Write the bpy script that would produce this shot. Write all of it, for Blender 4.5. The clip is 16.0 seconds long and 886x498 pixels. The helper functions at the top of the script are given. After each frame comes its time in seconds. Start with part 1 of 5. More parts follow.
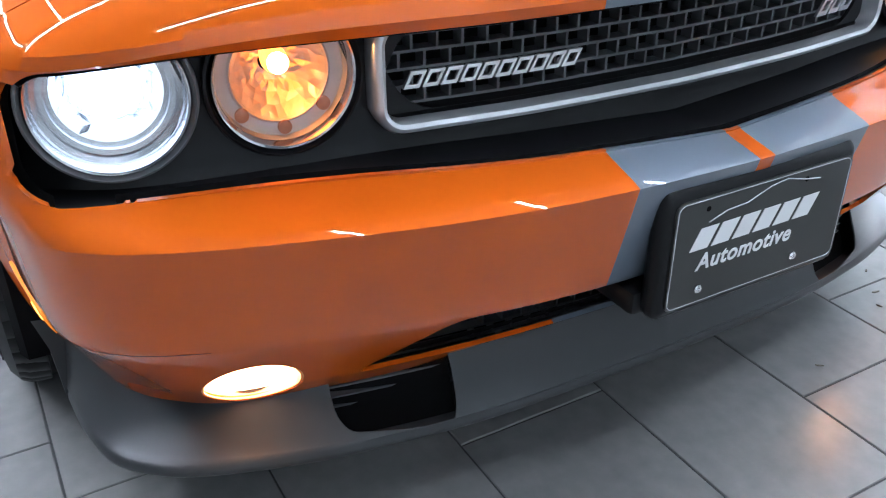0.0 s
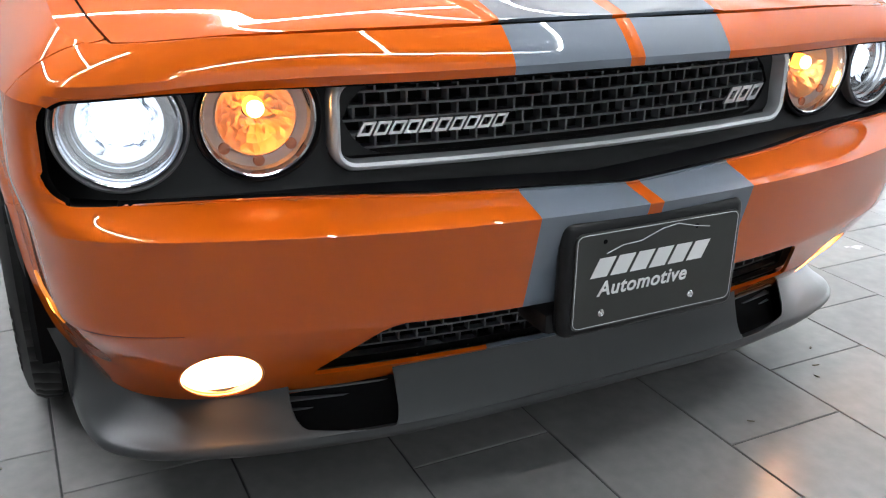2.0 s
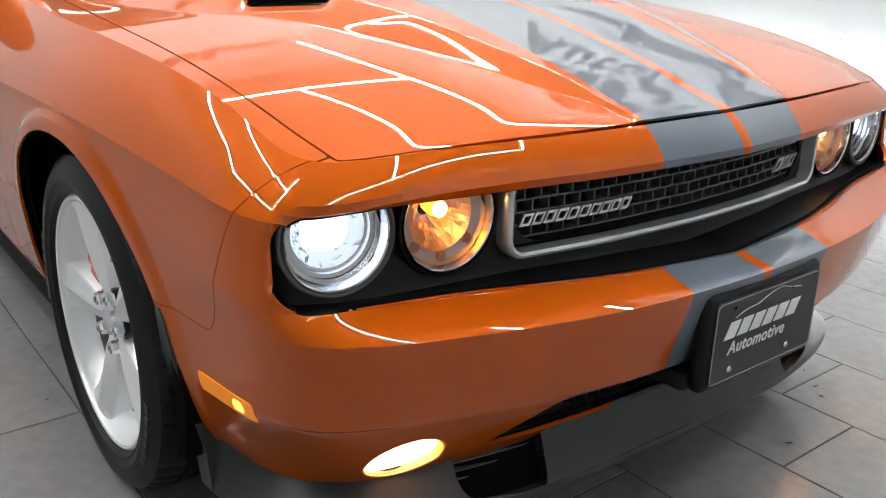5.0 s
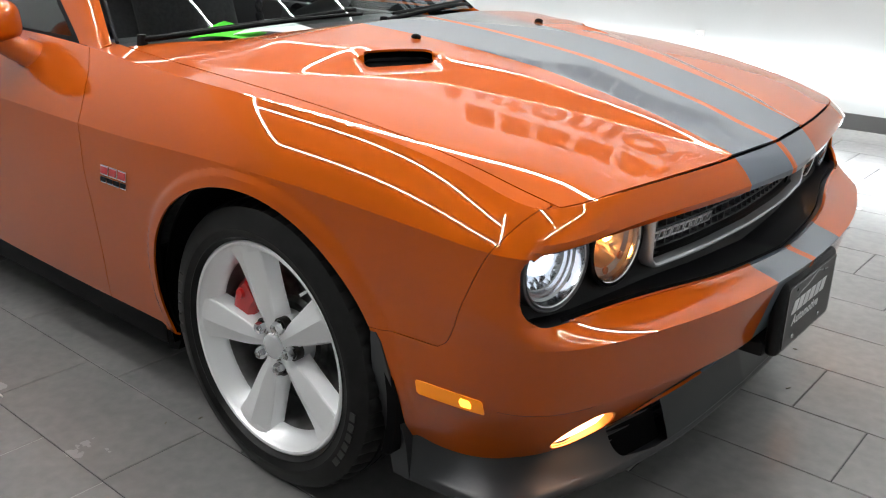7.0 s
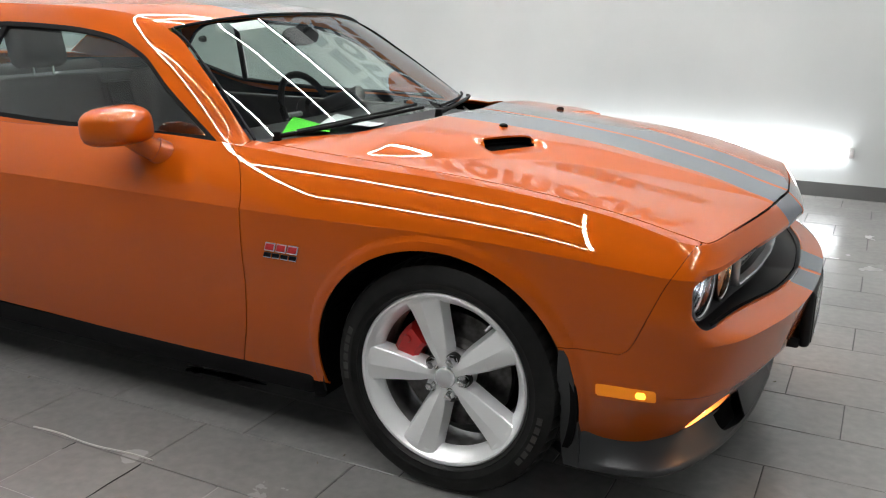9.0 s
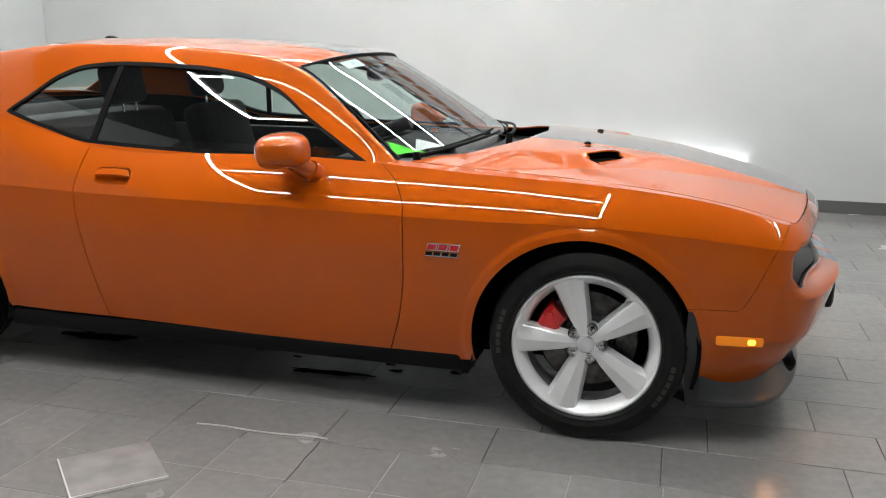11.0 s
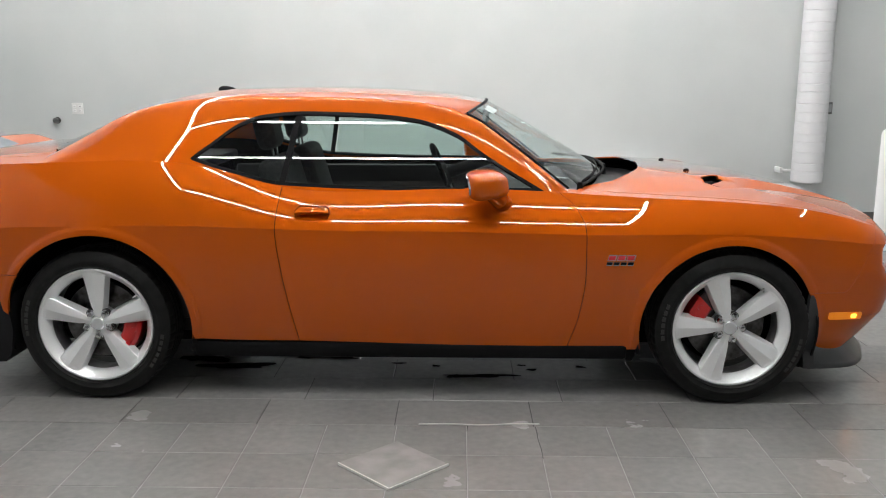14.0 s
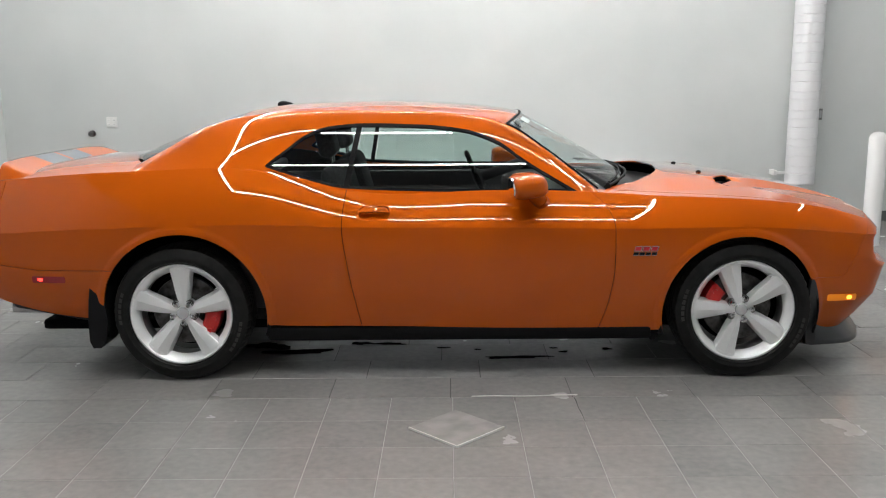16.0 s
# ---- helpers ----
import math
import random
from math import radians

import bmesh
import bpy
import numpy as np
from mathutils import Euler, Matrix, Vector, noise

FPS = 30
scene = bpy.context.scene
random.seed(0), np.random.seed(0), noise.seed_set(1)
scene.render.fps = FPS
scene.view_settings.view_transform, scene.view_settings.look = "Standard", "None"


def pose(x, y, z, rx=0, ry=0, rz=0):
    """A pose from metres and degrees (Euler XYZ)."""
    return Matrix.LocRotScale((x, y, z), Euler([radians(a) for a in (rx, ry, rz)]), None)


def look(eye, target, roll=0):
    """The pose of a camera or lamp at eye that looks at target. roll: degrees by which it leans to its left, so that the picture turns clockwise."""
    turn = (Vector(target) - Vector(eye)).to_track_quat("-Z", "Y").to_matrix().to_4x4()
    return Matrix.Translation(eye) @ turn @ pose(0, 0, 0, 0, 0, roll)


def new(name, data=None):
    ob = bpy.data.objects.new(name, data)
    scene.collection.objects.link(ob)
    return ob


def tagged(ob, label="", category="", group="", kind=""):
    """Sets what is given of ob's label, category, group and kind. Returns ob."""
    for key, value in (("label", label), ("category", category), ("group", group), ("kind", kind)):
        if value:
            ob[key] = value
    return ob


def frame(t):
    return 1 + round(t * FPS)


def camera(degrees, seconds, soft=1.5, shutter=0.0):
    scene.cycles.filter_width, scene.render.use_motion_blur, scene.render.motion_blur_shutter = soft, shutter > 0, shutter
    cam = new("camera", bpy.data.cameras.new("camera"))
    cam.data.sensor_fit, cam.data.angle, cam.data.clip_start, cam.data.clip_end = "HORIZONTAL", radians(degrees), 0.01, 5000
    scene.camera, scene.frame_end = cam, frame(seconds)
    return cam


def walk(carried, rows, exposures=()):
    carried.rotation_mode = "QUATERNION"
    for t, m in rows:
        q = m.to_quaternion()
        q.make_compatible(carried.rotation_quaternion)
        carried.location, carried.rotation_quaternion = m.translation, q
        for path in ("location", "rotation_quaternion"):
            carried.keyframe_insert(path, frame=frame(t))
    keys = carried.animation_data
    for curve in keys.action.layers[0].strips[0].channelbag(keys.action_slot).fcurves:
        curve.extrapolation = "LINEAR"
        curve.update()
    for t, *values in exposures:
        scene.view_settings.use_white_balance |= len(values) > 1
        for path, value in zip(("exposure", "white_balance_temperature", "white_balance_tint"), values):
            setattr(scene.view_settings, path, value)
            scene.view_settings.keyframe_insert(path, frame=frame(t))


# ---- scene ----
cam = camera(53.3, 16.0, 1.1)
PATH = [
    (0, (3.119, -0.875, 1.037), (1.599, -0.026, 0.051), -0.4),
    (0.5, (3.211, -0.978, 0.975), (1.652, -0.125, 0.056), 0.8),
    (1, (3.325, -0.965, 0.966), (1.718, -0.113, 0.134), 0.9),
    (1.5, (3.404, -0.903, 1.007), (1.758, -0.071, 0.234), 0.9),
    (2, (3.433, -0.873, 0.997), (1.758, -0.048, 0.281), 0.6),
    (2.5, (3.419, -0.877, 0.98), (1.745, -0.023, 0.293), 0.8),
    (3, (3.369, -0.91, 0.979), (1.71, -0.007, 0.321), 1.1),
    (3.5, (3.336, -0.982, 0.997), (1.713, -0.014, 0.343), 1.4),
    (4, (3.298, -1.115, 1.023), (1.721, -0.082, 0.357), 1.4),
    (4.2, (3.283, -1.175, 1.044), (1.719, -0.12, 0.378), 1.3),
    (6.3, (3.082, -1.735, 1.258), (1.762, -0.404, 0.561), 1.0),
    (6.5, (3.053, -1.818, 1.273), (1.76, -0.462, 0.574), 0.8),
    (7, (3.007, -2.082, 1.328), (1.798, -0.651, 0.627), 0.9),
    (7.5, (2.921, -2.297, 1.347), (1.791, -0.802, 0.649), 0.7),
    (8, (2.799, -2.515, 1.39), (1.756, -0.949, 0.711), 0.8),
    (8.5, (2.672, -2.774, 1.42), (1.725, -1.115, 0.827), 1.1),
    (9, (2.533, -3.052, 1.427), (1.677, -1.326, 0.89), 0.7),
    (9.2, (2.474, -3.139, 1.403), (1.652, -1.392, 0.881), 0.4),
    (11.3, (1.594, -4.113, 1.441), (1.148, -2.217, 0.987), 0.6),
    (11.5, (1.482, -4.19, 1.469), (1.074, -2.287, 1.011), 0.5),
    (12, (1.272, -4.366, 1.514), (0.929, -2.451, 1.05), 0.3),
    (12.5, (0.974, -4.594, 1.49), (0.733, -2.656, 1.061), 0.4),
    (13, (0.694, -4.694, 1.486), (0.537, -2.745, 1.067), 0.4),
    (13.5, (0.441, -4.756, 1.502), (0.351, -2.8, 1.099), 0.2),
    (14, (0.222, -4.852, 1.511), (0.184, -2.891, 1.123), 0.1),
    (14.5, (0.058, -4.97, 1.543), (0.041, -3.008, 1.155), -0.0),
    (15, (0.005, -5.13, 1.522), (-0.02, -3.166, 1.145), -0.3),
    (15.5, (-0.026, -5.26, 1.514), (-0.048, -3.294, 1.144), -0.4),
    (16, (-0.062, -5.408, 1.545), (-0.076, -3.442, 1.176), -0.5),
]
walk(cam, [(t, look(e, g, r)) for t, e, g, r in PATH],
     [(0, 0.95, 5400, 10), (1, 1.05, 5700, 10), (2, 0.74, 6050, 10), (4, 0.46, 6250, 10), (7, 0.08, 6400, 10), (8, 0.10, 6450, 10), (9, -0.02, 6480, 10), (11.5, 0.12, 6500, 10), (13, 0.08, 6500, 10), (15, 0.0, 6500, 10), (16, 0.0, 6500, 10)])

# ---- world and light ----
world = bpy.data.worlds.new("world")
scene.world = world
world.use_nodes = True
world.node_tree.nodes["Background"].inputs[0].default_value = (0.8, 0.9, 1.0, 1)
world.node_tree.nodes["Background"].inputs[1].default_value = 0.05


# ---- materials ----
def material(name, color, rough=0.5, metal=0.0, coat=0.0, coat_rough=0.03, spec=0.5):
    m = bpy.data.materials.new(name)
    m.use_nodes = True
    b = m.node_tree.nodes["Principled BSDF"]
    b.inputs["Base Color"].default_value = (*color, 1)
    b.inputs["Roughness"].default_value = rough
    b.inputs["Metallic"].default_value = metal
    b.inputs["Coat Weight"].default_value = coat
    b.inputs["Coat Roughness"].default_value = coat_rough
    b.inputs["Specular IOR Level"].default_value = spec
    return m


def nodes_of(m):
    return m.node_tree.nodes, m.node_tree.links, m.node_tree.nodes["Principled BSDF"]


def noise_color(m, a, b, scale, detail=6, low=0.35, high=0.65, coords="position"):
    """Base colour that runs between two colours by a noise of world size."""
    n, l, bsdf = nodes_of(m)
    geo = n.new("ShaderNodeNewGeometry")
    tex = n.new("ShaderNodeTexNoise")
    tex.inputs["Scale"].default_value, tex.inputs["Detail"].default_value = scale, detail
    ramp = n.new("ShaderNodeValToRGB")
    ramp.color_ramp.elements[0].position, ramp.color_ramp.elements[1].position = low, high
    ramp.color_ramp.elements[0].color, ramp.color_ramp.elements[1].color = (*a, 1), (*b, 1)
    l.new(geo.outputs["Position"], tex.inputs["Vector"])
    l.new(tex.outputs["Fac"], ramp.inputs["Fac"])
    l.new(ramp.outputs["Color"], bsdf.inputs["Base Color"])
    return ramp


def bump(m, scale, strength, distance=0.002, detail=4):
    n, l, bsdf = nodes_of(m)
    geo = n.new("ShaderNodeNewGeometry")
    tex = n.new("ShaderNodeTexNoise")
    tex.inputs["Scale"].default_value, tex.inputs["Detail"].default_value = scale, detail
    bp = n.new("ShaderNodeBump")
    bp.inputs["Strength"].default_value, bp.inputs["Distance"].default_value = strength, distance
    l.new(geo.outputs["Position"], tex.inputs["Vector"])
    l.new(tex.outputs["Fac"], bp.inputs["Height"])
    l.new(bp.outputs["Normal"], bsdf.inputs["Normal"])


def glow(name, color, strength):
    m = material(name, color, 0.4)
    b = m.node_tree.nodes["Principled BSDF"]
    b.inputs["Emission Color"].default_value = (*color, 1)
    b.inputs["Emission Strength"].default_value = strength
    return m


def glass(name, color, rough=0.0, gloss=0.06):
    """A thin pane: a tinted see-through layer under a Fresnel gloss."""
    m = bpy.data.materials.new(name)
    m.use_nodes = True
    n, l = m.node_tree.nodes, m.node_tree.links
    n.remove(n["Principled BSDF"])
    face, power, lift, mix = n.new("ShaderNodeLayerWeight"), n.new("ShaderNodeMath"), n.new("ShaderNodeMath"), n.new("ShaderNodeMixShader")
    tr, gl = n.new("ShaderNodeBsdfTransparent"), n.new("ShaderNodeBsdfGlossy")
    tr.inputs["Color"].default_value = (*color, 1)
    gl.inputs["Roughness"].default_value = rough
    face.inputs["Blend"].default_value = 0.5
    power.operation, lift.operation = "POWER", "MULTIPLY_ADD"
    power.inputs[1].default_value = 5.0
    lift.inputs[1].default_value, lift.inputs[2].default_value = 1.0 - gloss, gloss
    l.new(face.outputs["Facing"], power.inputs[0])
    l.new(power.outputs[0], lift.inputs[0])
    l.new(lift.outputs[0], mix.inputs["Fac"])
    l.new(tr.outputs["BSDF"], mix.inputs[1])
    l.new(gl.outputs["BSDF"], mix.inputs[2])
    l.new(mix.outputs["Shader"], n["Material Output"].inputs["Surface"])
    return m


ORANGE, STRIPE_GREY = (0.50, 0.087, 0.002), (0.135, 0.160, 0.195)


def flakes(m):
    """Fine metallic flake: a tiny shimmer in the normal under the clear coat."""
    bump(m, 1400.0, 0.05, 0.0004, 1)


PAINT = material("orange_metallic_paint", ORANGE, 0.46, 0.18, 1.0, 0.0, 0.08)
flakes(PAINT)
STRIPED = material("striped_metallic_paint", ORANGE, 0.46, 0.18, 1.0, 0.0, 0.08)
flakes(STRIPED)
for m in (PAINT, STRIPED):
    m.node_tree.nodes["Principled BSDF"].inputs["Coat IOR"].default_value = 1.5
    m.node_tree.nodes["Principled BSDF"].inputs["Specular Tint"].default_value = (1.0, 0.5, 0.08, 1)


def add_stripes(m):
    """Two grey racing stripes with a thin orange line between them, along the car's middle."""
    n, l, bsdf = nodes_of(m)
    geo, sep = n.new("ShaderNodeNewGeometry"), n.new("ShaderNodeSeparateXYZ")
    l.new(geo.outputs["Position"], sep.inputs["Vector"])

    def calc(op, a, b=None):
        k = n.new("ShaderNodeMath")
        k.operation = op
        for i, v in enumerate((a, b)):
            if v is None:
                continue
            if isinstance(v, (int, float)):
                k.inputs[i].default_value = v
            else:
                l.new(v, k.inputs[i])
        return k.outputs[0]
    side = calc("ABSOLUTE", sep.outputs["Y"])
    back = calc("MAXIMUM", calc("SUBTRACT", 2.3, sep.outputs["X"]), 0.0)
    wide = calc("MINIMUM", calc("ADD", 0.205, calc("MULTIPLY", back, 0.05)), 0.29)
    mask = calc("MULTIPLY", calc("LESS_THAN", side, wide), calc("GREATER_THAN", side, 0.0135))
    mix = n.new("ShaderNodeMix")
    mix.data_type = "RGBA"
    mix.inputs["A"].default_value, mix.inputs["B"].default_value = (*ORANGE, 1), (*STRIPE_GREY, 1)
    l.new(mask, mix.inputs["Factor"])
    l.new(mix.outputs["Result"], bsdf.inputs["Base Color"])


add_stripes(STRIPED)
SATIN = material("satin_black_plastic", (0.008, 0.008, 0.009), 0.36, spec=0.22)
TRIM = material("black_rubber_trim", (0.004, 0.004, 0.0045), 0.6, spec=0.12)
LINER = material("black_liner", (0.004, 0.004, 0.0045), 0.9, spec=0.1)
SPLIT = material("grained_dark_plastic", (0.026, 0.028, 0.030), 0.36)
bump(SPLIT, 900, 0.12, 0.0006)
RUBBER = material("tyre_rubber", (0.012, 0.012, 0.012), 0.5, spec=0.24)
noise_color(RUBBER, (0.004, 0.004, 0.004), (0.009, 0.009, 0.0088), 25)
ALLOY = material("silver_alloy", (0.93, 0.94, 0.95), 0.36, 0.5, 0.25, 0.10)
bump(ALLOY, 1600, 0.04, 0.0003, 1)
# the rim's silver again, darkened: shade behind the spokes put into the colour
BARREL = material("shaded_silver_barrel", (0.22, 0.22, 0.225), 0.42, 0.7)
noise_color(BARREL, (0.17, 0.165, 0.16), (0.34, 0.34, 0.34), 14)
CHROME = material("bright_chrome", (0.78, 0.78, 0.80), 0.12, 1.0)
BRUSHED = material("satin_silver", (0.78, 0.79, 0.81), 0.26, 0.6)
STEEL = material("grey_steel", (0.22, 0.22, 0.22), 0.38, 0.9)
noise_color(STEEL, (0.05, 0.047, 0.045), (0.17, 0.17, 0.17), 22)
RED = material("red_caliper_paint", (0.55, 0.015, 0.015), 0.3, 0.0, 0.6)
CLOTH = material("dark_grey_upholstery", (0.035, 0.035, 0.038), 0.8)
noise_color(CLOTH, (0.012, 0.012, 0.013), (0.028, 0.028, 0.030), 60)
DASH = material("dark_dashboard", (0.03, 0.03, 0.033), 0.6)
bump(DASH, 300, 0.3, 0.001)
WIND = glass("windshield_glass", (0.80, 0.88, 0.85), 0.0, gloss=0.11)
TINT = glass("tinted_glass", (0.76, 0.87, 0.84), 0.0, gloss=0.15)
CLEAR = glass("lamp_glass", (0.95, 0.95, 0.95), 0.0)
WHITE = material("white_paint", (0.80, 0.80, 0.80), 0.5)


# ---- mesh helpers ----
def knots(us, pts):
    """A smooth curve through points pts at the parameters us: cubic, with tangents from the neighbours."""
    us, pts = np.asarray(us, float), np.asarray(pts, float)
    if pts.ndim == 1:
        pts = pts[:, None]
    h, d = np.diff(us), np.diff(pts, axis=0) / np.diff(us)[:, None]
    m = np.empty_like(pts)
    m[0], m[-1] = d[0], d[-1]
    for i in range(1, len(us) - 1):
        same = d[i - 1] * d[i] > 0
        w1, w2 = 2 * h[i] + h[i - 1], h[i] + 2 * h[i - 1]
        safe = np.where(same, w1 / np.where(same, d[i - 1], 1) + w2 / np.where(same, d[i], 1), 1)
        m[i] = np.where(same, (w1 + w2) / safe, 0)

    def at(u):
        u = np.clip(np.atleast_1d(np.asarray(u, float)), us[0], us[-1])
        i = np.clip(np.searchsorted(us, u) - 1, 0, len(us) - 2)
        t = ((u - us[i]) / h[i])[:, None]
        return ((2 * t**3 - 3 * t**2 + 1) * pts[i] + (t**3 - 2 * t**2 + t) * h[i][:, None] * m[i]
                + (-2 * t**3 + 3 * t**2) * pts[i + 1] + (t**3 - t**2) * h[i][:, None] * m[i + 1])
    return at


def fair(us, pts):
    """A curve of even curvature through points: a natural cubic spline."""
    us, pts = np.asarray(us, float), np.asarray(pts, float)
    if pts.ndim == 1:
        pts = pts[:, None]
    n, h = len(us), np.diff(us)
    A, B = np.eye(n), np.zeros_like(pts)
    for i in range(1, n - 1):
        A[i, i - 1], A[i, i], A[i, i + 1] = h[i - 1], 2 * (h[i - 1] + h[i]), h[i]
        B[i] = 6 * ((pts[i + 1] - pts[i]) / h[i] - (pts[i] - pts[i - 1]) / h[i - 1])
    m = np.linalg.solve(A, B)

    def at(u):
        u = np.clip(np.atleast_1d(np.asarray(u, float)), us[0], us[-1])
        i = np.clip(np.searchsorted(us, u) - 1, 0, n - 2)
        a, b, k = (us[i + 1] - u)[:, None], (u - us[i])[:, None], h[i][:, None]
        return m[i] * a**3 / (6 * k) + m[i + 1] * b**3 / (6 * k) + (pts[i] / k - m[i] * k / 6) * a + (pts[i + 1] / k - m[i + 1] * k / 6) * b
    return at


def line1(us, vals):
    f = knots(us, vals)
    return lambda u: f(u)[:, 0]


def grid(P):
    """Vertices and quads of a grid of points P[i, j]."""
    a, b = P.shape[:2]
    F = [(i * b + j, (i + 1) * b + j, (i + 1) * b + j + 1, i * b + j + 1) for i in range(a - 1) for j in range(b - 1)]
    return P.reshape(-1, 3).copy(), F


def clip(VF, s):
    """The part of a mesh where the field s(V) is above nought, cut along the zero line."""
    V, F = VF
    val = s(V)
    val = np.where(np.abs(val) < 1e-6, 1e-6, val)
    out, cut, pts = [], {}, [tuple(p) for p in V]
    for f in F:
        g = [val[i] > 0 for i in f]
        if all(g):
            out.append(f)
            continue
        if not any(g):
            continue
        poly = []
        for k in range(len(f)):
            i, j = f[k], f[(k + 1) % len(f)]
            if val[i] > 0:
                poly.append(i)
            if (val[i] > 0) != (val[j] > 0):
                e = (min(i, j), max(i, j))
                if e not in cut:
                    t = val[e[0]] / (val[e[0]] - val[e[1]])
                    cut[e] = len(pts)
                    pts.append(tuple(V[e[0]] + t * (V[e[1]] - V[e[0]])))
                poly.append(cut[e])
        if len(poly) > 2:
            out.append(tuple(poly))
    return compact(np.array(pts), out)


def compact(V, F):
    used = sorted({i for f in F for i in f})
    new_id = {o: k for k, o in enumerate(used)}
    return (V[used] if used else np.zeros((0, 3))), [tuple(new_id[i] for i in f) for f in F]


def flip(VF):
    """The mirror image on the car's other side."""
    V, F = VF
    W = V.copy()
    W[:, 1] *= -1
    return W, [tuple(reversed(f)) for f in F]


def join(*parts):
    Vs, Fs, n = [], [], 0
    for V, F in parts:
        Vs.append(V)
        Fs += [tuple(i + n for i in f) for f in F]
        n += len(V)
    return np.vstack(Vs), Fs


def weld(VF, d=0.0005):
    V, F = VF
    key, ids, pts = {}, [], []
    for p in V:
        k = tuple(np.round(p / d).astype(int))
        if k not in key:
            key[k] = len(pts)
            pts.append(p)
        ids.append(key[k])
    out = []
    for f in F:
        g = []
        for i in f:
            if ids[i] not in g:
                g.append(ids[i])
        if len(g) > 2:
            out.append(tuple(g))
    return np.array(pts), out


def normals(VF):
    V, F = VF
    N = np.zeros_like(V)
    for f in F:
        a = np.cross(V[f[1]] - V[f[0]], V[f[2]] - V[f[0]])
        if len(f) > 3:
            a = a + np.cross(V[f[2]] - V[f[0]], V[f[3]] - V[f[0]])
        for i in f:
            N[i] += a
    return N / np.maximum(np.linalg.norm(N, axis=1), 1e-12)[:, None]


def thick(VF, d):
    """A sheet with a thickness d to its back, and rims."""
    V, F = VF
    n, W = len(V), V - normals(VF) * d
    edges = {}
    for f in F:
        for k in range(len(f)):
            i, j = f[k], f[(k + 1) % len(f)]
            edges[(i, j)] = 1
    rim = [(j, i, i + n, j + n) for (i, j) in edges if (j, i) not in edges]
    return np.vstack([V, W]), list(F) + [tuple(i + n for i in reversed(f)) for f in F] + rim


def mesh_of(VF, mat, sharp=32):
    me = bpy.data.meshes.new("mesh")
    me.from_pydata([tuple(map(float, p)) for p in VF[0]], [], VF[1])
    me.materials.append(mat)
    me.update()
    if sharp:
        me.shade_smooth()
        me.set_sharp_from_angle(angle=radians(sharp))
    return me


def sheet(name, VF, mat, parent, label="", d=0.0, sharp=24):
    ob = new(name, mesh_of(thick(VF, d) if d else VF, mat, sharp))
    ob.parent = parent
    if label:
        ob["label"] = label
    return ob


def part(name, bm, mat, parent, label="", sharp=35):
    me = bpy.data.meshes.new(name)
    bmesh.ops.recalc_face_normals(bm, faces=bm.faces)
    bm.to_mesh(me)
    bm.free()
    me.materials.append(mat)
    if sharp:
        me.shade_smooth()
        me.set_sharp_from_angle(angle=radians(sharp))
    ob = new(name, me)
    ob.parent = parent
    if label:
        ob["label"] = label
    return ob


def box(x0, x1, y0, y1, z0, z1, bevel=0.0, bm=None, seg=2):
    b = bm or bmesh.new()
    m = Matrix.LocRotScale(((x0 + x1) / 2, (y0 + y1) / 2, (z0 + z1) / 2), None, (abs(x1 - x0), abs(y1 - y0), abs(z1 - z0)))
    r = bmesh.ops.create_cube(b, size=1, matrix=m)
    if bevel:
        es = list({e for v in r["verts"] for e in v.link_edges})
        bmesh.ops.bevel(b, geom=es, offset=bevel, segments=seg, affect="EDGES", profile=0.5)
    return b


def lathe(profile, steps=48, axis="y", bm=None, centre=(0, 0, 0), start=0.0, sweep=math.tau):
    """A profile of (radius, along) turned round an axis."""
    b = bm or bmesh.new()
    full = abs(sweep - math.tau) < 1e-6
    rings = []
    for k in range(steps if full else steps + 1):
        a = start + sweep * k / steps
        ring = []
        for r, h in profile:
            p = {"y": (r * math.cos(a), h, r * math.sin(a)), "z": (r * math.cos(a), r * math.sin(a), h),
                 "x": (h, r * math.cos(a), r * math.sin(a))}[axis]
            ring.append(b.verts.new(Vector(p) + Vector(centre)))
        rings.append(ring)
    for k in range(len(rings) - (0 if full else 1)):
        A, B = rings[k], rings[(k + 1) % len(rings)]
        for j in range(len(profile) - 1):
            b.faces.new((A[j], A[j + 1], B[j + 1], B[j]))
    bmesh.ops.remove_doubles(b, verts=b.verts, dist=1e-5)
    return b


def tube(points, r, sides=8, bm=None, close=False):
    """A round rod along points."""
    b = bm or bmesh.new()
    pts = [Vector(p) for p in points]
    rings = []
    up = Vector((0, 0, 1))
    for i, p in enumerate(pts):
        q0 = pts[i - 1] if (i or close) else p
        q1 = pts[(i + 1) % len(pts)] if (i < len(pts) - 1 or close) else p
        t = (q1 - q0).normalized()
        if abs(t.dot(up)) > 0.98:
            a = Vector((1, 0, 0)).cross(t).normalized()
        else:
            a = up.cross(t).normalized()
        c = t.cross(a)
        rr = r(i / max(1, len(pts) - 1)) if callable(r) else r
        rings.append([b.verts.new(p + a * rr * math.cos(math.tau * k / sides) + c * rr * math.sin(math.tau * k / sides)) for k in range(sides)])
    n = len(rings)
    for i in range(n if close else n - 1):
        A, B = rings[i], rings[(i + 1) % n]
        for k in range(sides):
            b.faces.new((A[k], A[(k + 1) % sides], B[(k + 1) % sides], B[k]))
    if not close:
        b.faces.new(rings[0])
        b.faces.new(rings[-1])
    return b


def holder(name, x=0, y=0, z=0):
    ob = new(name)
    ob.empty_display_size = 0.1
    ob.location = (x, y, z)
    return ob

